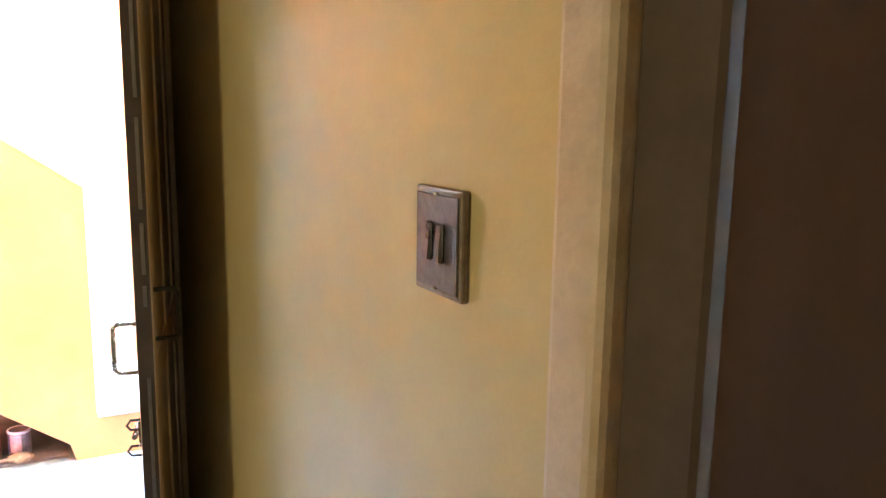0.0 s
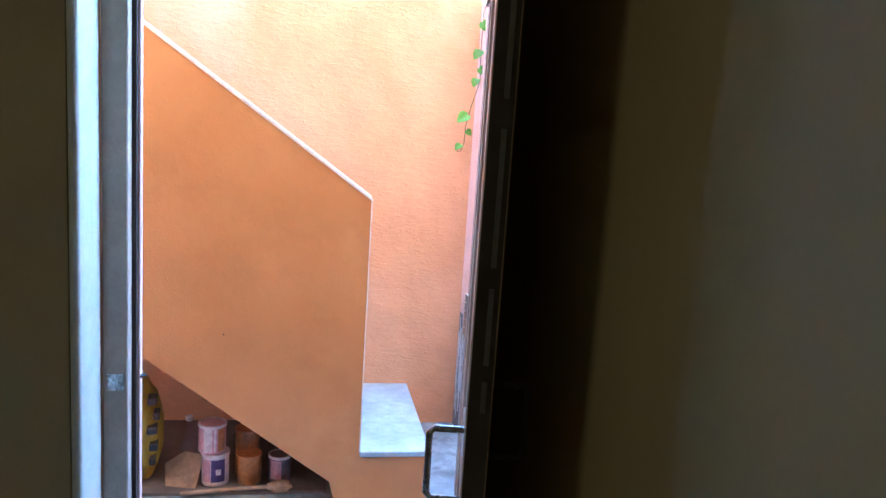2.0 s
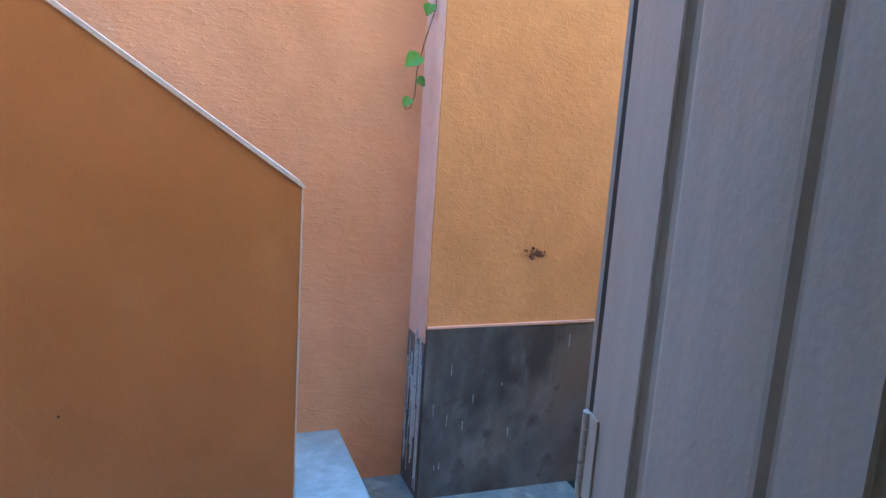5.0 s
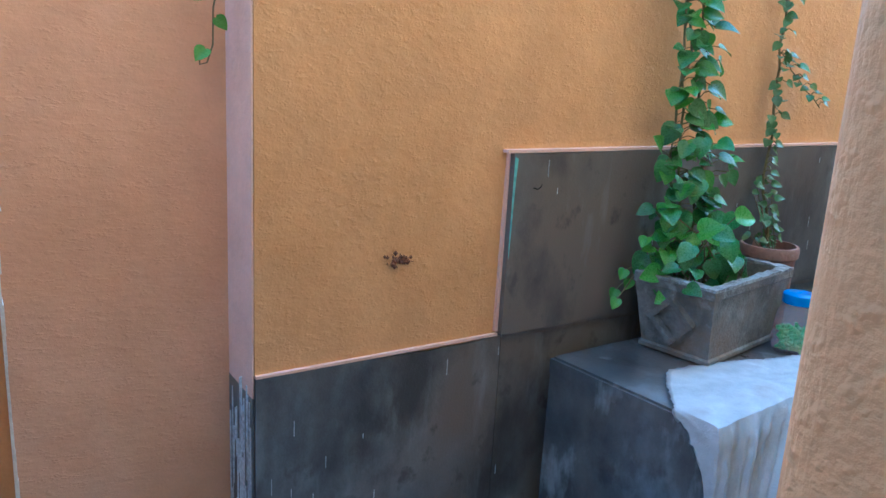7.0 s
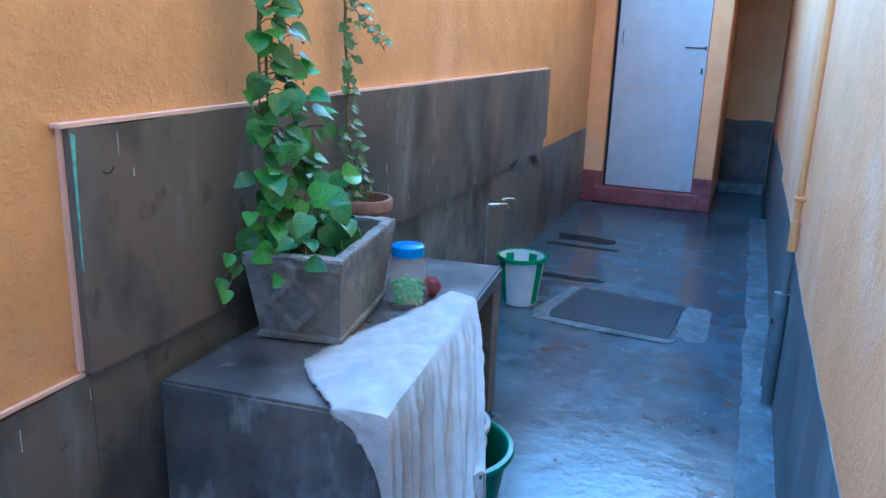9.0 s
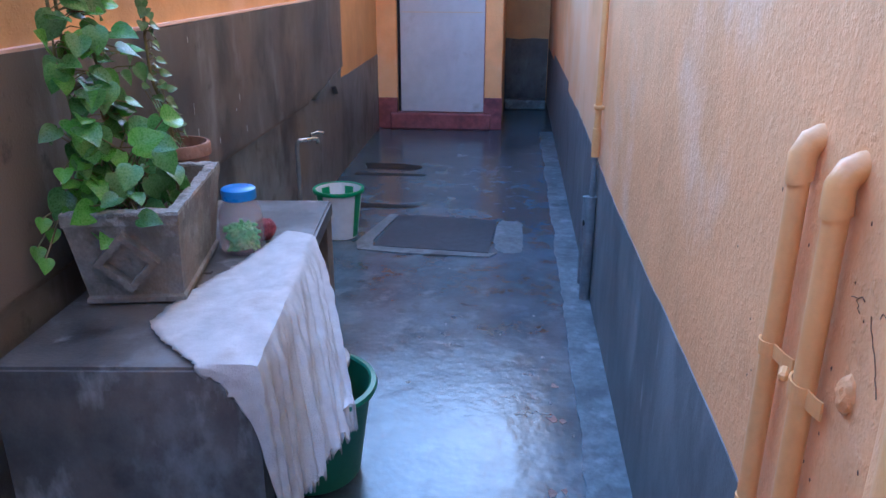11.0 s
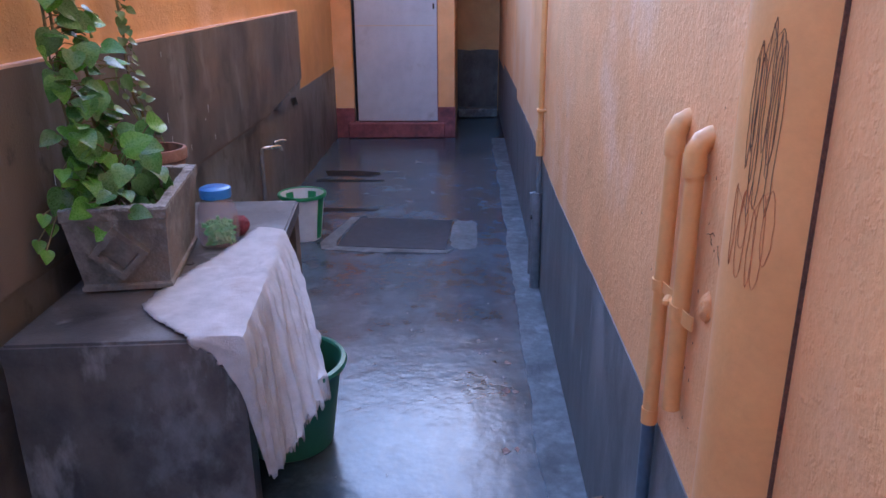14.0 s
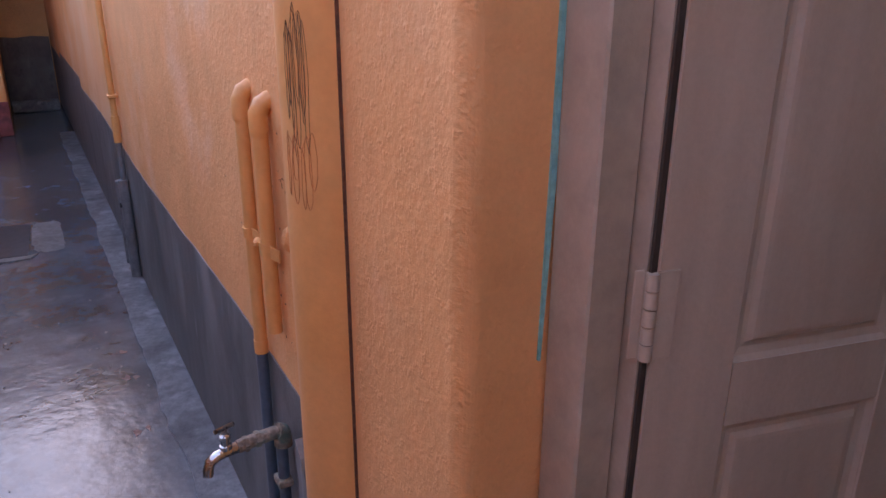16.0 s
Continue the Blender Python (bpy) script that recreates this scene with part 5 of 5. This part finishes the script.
# child's scribble on the drain pipe
def on_drain(a, z, lift=0.0003):
    r = 0.080 + lift
    return (1.55 + r * math.cos(radians(a)), 0.117 + r * math.sin(radians(a)), z)


def scrawl(rnd_, a_from, a_to, loops, lo, hi, wob):
    """One unbroken line of long narrow loops, drawn up and down while the hand drifts round the pipe."""
    pts = []
    for k in range(loops):
        bottom, top_ = lo + rnd_.uniform(0, 0.45) * (hi - lo), hi - rnd_.uniform(0, 0.3) * (hi - lo)
        mid_a = a_from + (a_to - a_from) * (k + rnd_.uniform(-0.6, 0.6)) / loops
        wide = rnd_.uniform(1.2, 4.5)
        for j in range(18):
            q = 2 * math.pi * j / 18
            pts.append(on_drain(mid_a + wide * math.sin(q) + rnd_.uniform(-wob, wob), (bottom + top_) / 2 + (top_ - bottom) / 2 * math.cos(q)))
    return pts


srn = random.Random(17)
solo("scribble", tube(scrawl(srn, 194, 224, 9, 1.165, 1.385, 0.6), 0.00045, 4), PENCIL, on_drain(205, 1.18), "dark looping pencil scribble on the orange pipe", "drawing")
solo("scribble", tube(scrawl(srn, 192, 226, 6, 1.075, 1.21, 0.5), 0.0005, 4), RED_CRAYON, on_drain(205, 1.07), "faint red crayon strokes on the orange pipe", "drawing")

# ---- marks on the boundary wall ----
nest = bmesh.new()
nrn = random.Random(4)
for k in range(46):
    y, z = nrn.gauss(0.395, 0.017), nrn.gauss(0.922, 0.008)
    r = nrn.uniform(0.002, 0.009)
    lathe([(0.0005, -r), (r, 0.0), (0.0005, r)], (0.0, 0.0, 0.0), 6, nest, cap=False)
    for v in nest.verts[-18:]:
        v.co = Vector((0.001 + v.co.x * 0.5, y + v.co.y, z + v.co.z))
for k in range(3):
    tube([(0.002, 0.40, 0.925), (0.003, 0.40 + nrn.uniform(-0.06, 0.04), 0.925 + nrn.uniform(-0.03, 0.02))], 0.0012, 5, nest)
solo("mud_nest", nest, MUD_AND_SHADE, (0.0, 0.395, 0.91), "small dark red-brown mud splash on the wall", "mud nest")
nl = tube([(0.02, 0.823, 1.104), (0.034, 0.826, 1.102), (0.040, 0.832, 1.110), (0.038, 0.837, 1.117)], 0.0016, 6)
solo("wall_hook", nl, BLACK, (0.0, 0.823, 1.104), "small bent iron nail in the dado", "hook")
sp = lathe([(0.0005, -0.004), (0.004, 0.0), (0.0005, 0.004)], (0.6205, -1.082, 0.688), 8, cap=False)
solo("paint_chip", sp, MUD_AND_SHADE, (0.62, -1.082, 0.684), "tiny dark chip in the parapet paint", "chip")
drp = bmesh.new()
drn = random.Random(9)
for k in range(34):
    y = drn.uniform(0.02, 3.2)
    hi = 1.19 if y > 0.77 else 0.64
    z = drn.uniform(0.1 if y < 0.9 else 0.72, hi)
    ln_ = drn.uniform(0.01, 0.05)
    x = west(y) + (0.031 if y > 0.745 and z > 0.68 else 0.0095)
    box(x - 0.001, x + 0.0006, y, y + drn.uniform(0.0008, 0.002), z - ln_, z, bm=drp)
structure("trim_paint_drips", drp, BRUSH, "thin pale paint drips on the cement dado", "trim")

# ---- light switch in the room ----
sw = thing("light_switch", (3.5, -0.336, 1.338), "grimy brown switch plate with two dark rockers", "light switch")
part("plate", box(3.452, 3.556, -0.345, -0.3355, 1.338, 1.452, 0.003, seg=2), SWITCH, sw)
part("inset", box(3.458, 3.550, -0.3470, -0.3452, 1.345, 1.445, 0.001), SWITCH_DARK, sw)
for x in (3.492, 3.517):
    rk = box(x - 0.007, x + 0.007, -0.351, -0.3471, 1.375, 1.416, 0.002)
    for v in rk.verts:
        if v.co.z < 1.395 and v.co.y < -0.350:
            v.co.y -= 0.003
    part("rocker", rk, SWITCH_DARK, sw)
for z in (1.345, 1.445):
    part("screw", lathe([(0.0035, 0.0), (0.0035, 0.002)], (3.504, -0.3474, z), 10), STEEL, sw)

# ---- things under the stairs ----


def can(x, y, z, r, h, mat, label, bands=(), lid=True):
    c = thing("paint_can", (x, y, z), label, "paint can", "cans under the stairs")
    part("body", lathe([(r * 0.94, 0.0), (r, 0.004), (r, h - 0.006), (r * 0.985, h - 0.003)], (x, y, z), 32), mat, c, smooth=True)
    if lid:
        part("rim", lathe([(r * 1.0, h - 0.012), (r * 1.06, h - 0.010), (r * 1.06, h), (r * 0.9, h), (r * 0.88, h - 0.006)], (x, y, z), 32), CAN_WHITE if mat is not CAN_ORANGE else CAN_ORANGE, c, smooth=True)
    for a0, a1, z0, z1, m in bands:
        b_ = bmesh.new()
        cols = []
        for k in range(9):
            a = radians(a0 + (a1 - a0) * k / 8)
            cols.append([b_.verts.new((x + (r + 0.0009) * math.cos(a), y + (r + 0.0009) * math.sin(a), z + q)) for q in (z0, z1)])
        for p, q in zip(cols, cols[1:]):
            b_.faces.new((p[0], p[1], q[1], q[0]))
        part("label_print", b_, m, c)
    return c


G = 0.018
can(0.465, -1.12, G, 0.054, 0.135, CAN_WHITE, "white paint can with a purple and pink label", ((-12, 48, 0.02, 0.115, CAN_PURPLE), (-62, -14, 0.02, 0.115, CAN_PINK), (8, 30, 0.05, 0.075, CAN_WHITE)))
can(0.46, -1.135, G + 0.135, 0.054, 0.12, CAN_PINK, "pink and white printed paint can on another can", ((-30, 6, 0.01, 0.11, CAN_WHITE), (14, 22, 0.01, 0.11, CAN_WHITE), (30, 70, 0.01, 0.11, CAN_ORANGE)))
can(0.465, -0.985, G, 0.050, 0.125, CAN_ORANGE, "rust-orange paint can with a dented lid")
can(0.38, -1.0, G, 0.050, 0.20, CAN_ORANGE, "brown rusted paint can standing behind")
can(0.455, -0.862, G, 0.046, 0.115, CAN_DARK, "dark tin can with a faded pink label", ((-50, 10, 0.02, 0.10, CAN_PINK), (-80, -54, 0.02, 0.10, CAN_PURPLE)))
bt = thing("plastic_bottle", (0.36, -1.24, G), "empty clear plastic bottle under the stairs", "bottle")
part("body", lathe([(0.028, 0.0), (0.031, 0.006), (0.031, 0.05), (0.029, 0.055), (0.031, 0.06), (0.031, 0.15), (0.014, 0.20), (0.0125, 0.225)], (0.36, -1.24, G), 24), CLEAR, bt, smooth=True)
part("cap", lathe([(0.015, 0.222), (0.015, 0.242)], (0.36, -1.24, G), 16), CAN_WHITE, bt, smooth=True)
sack = bmesh.new()
bmesh.ops.create_icosphere(sack, subdivisions=4, radius=1.0)
for v in sack.verts:
    n = v.co.copy()
    k = 1 + 0.10 * noise.noise(n * 3.0) + 0.05 * noise.noise(n * 8.0)
    v.co = Vector((0.40 + 0.12 * n.x * k, -1.45 + 0.115 * n.y * k * (1 - 0.25 * max(0, n.z)), max(G, G + 0.21 + 0.25 * n.z * k)))
sk = thing("yellow_sack", (0.40, -1.45, G), "full yellow plastic sack with dark print", "sack")
part("bag", sack, YELLOW, sk, smooth=True)
for z, w, y in ((0.36, 0.022, -1.36), (0.30, 0.015, -1.345), (0.24, 0.025, -1.36), (0.17, 0.02, -1.355), (0.11, 0.015, -1.36)):
    part("print", box(0.445, 0.512, y - w, y + w * 0.6, z, z + 0.03, 0.004, rot=8), DARK_PRINT, sk)
cb = thing("cardboard_piece", (0.47, -1.235, G), "crumpled brown cardboard piece leaning on a can", "cardboard")
cbm = bmesh.new()
vs = [cbm.verts.new(p) for p in ((0.50, -1.31, G), (0.53, -1.19, G), (0.44, -1.17, G + 0.10), (0.41, -1.25, G + 0.105), (0.40, -1.33, G + 0.05))]
cbm.faces.new(vs)
ext = bmesh.ops.extrude_face_region(cbm, geom=cbm.faces[:])
for v in (q for q in ext["geom"] if isinstance(q, bmesh.types.BMVert)):
    v.co += Vector((-0.006, 0.001, 0.002))
part("sheet", cbm, CARD, cb)
stk = tube([(0.575, -1.24, G + 0.004), (0.57, -1.10, G + 0.012), (0.565, -0.96, G + 0.02), (0.55, -0.88, G + 0.016)], 0.008, 8)
solo("stick", stk, CARD, (0.57, -1.1, G), "broken brown stick on the ground", "stick")
rag = bmesh.new()
bmesh.ops.create_icosphere(rag, subdivisions=3, radius=1.0)
for v in rag.verts:
    n = v.co.copy()
    k = 1 + 0.35 * noise.noise(n * 2.5)
    v.co = Vector((0.55 + 0.035 * n.x * k, -0.86 + 0.05 * n.y * k, max(G, G + 0.016 + 0.022 * n.z * k)))
solo("rag", rag, CARD, (0.55, -0.86, G), "small crumpled brown rag on the ground", "rag", smooth=True)
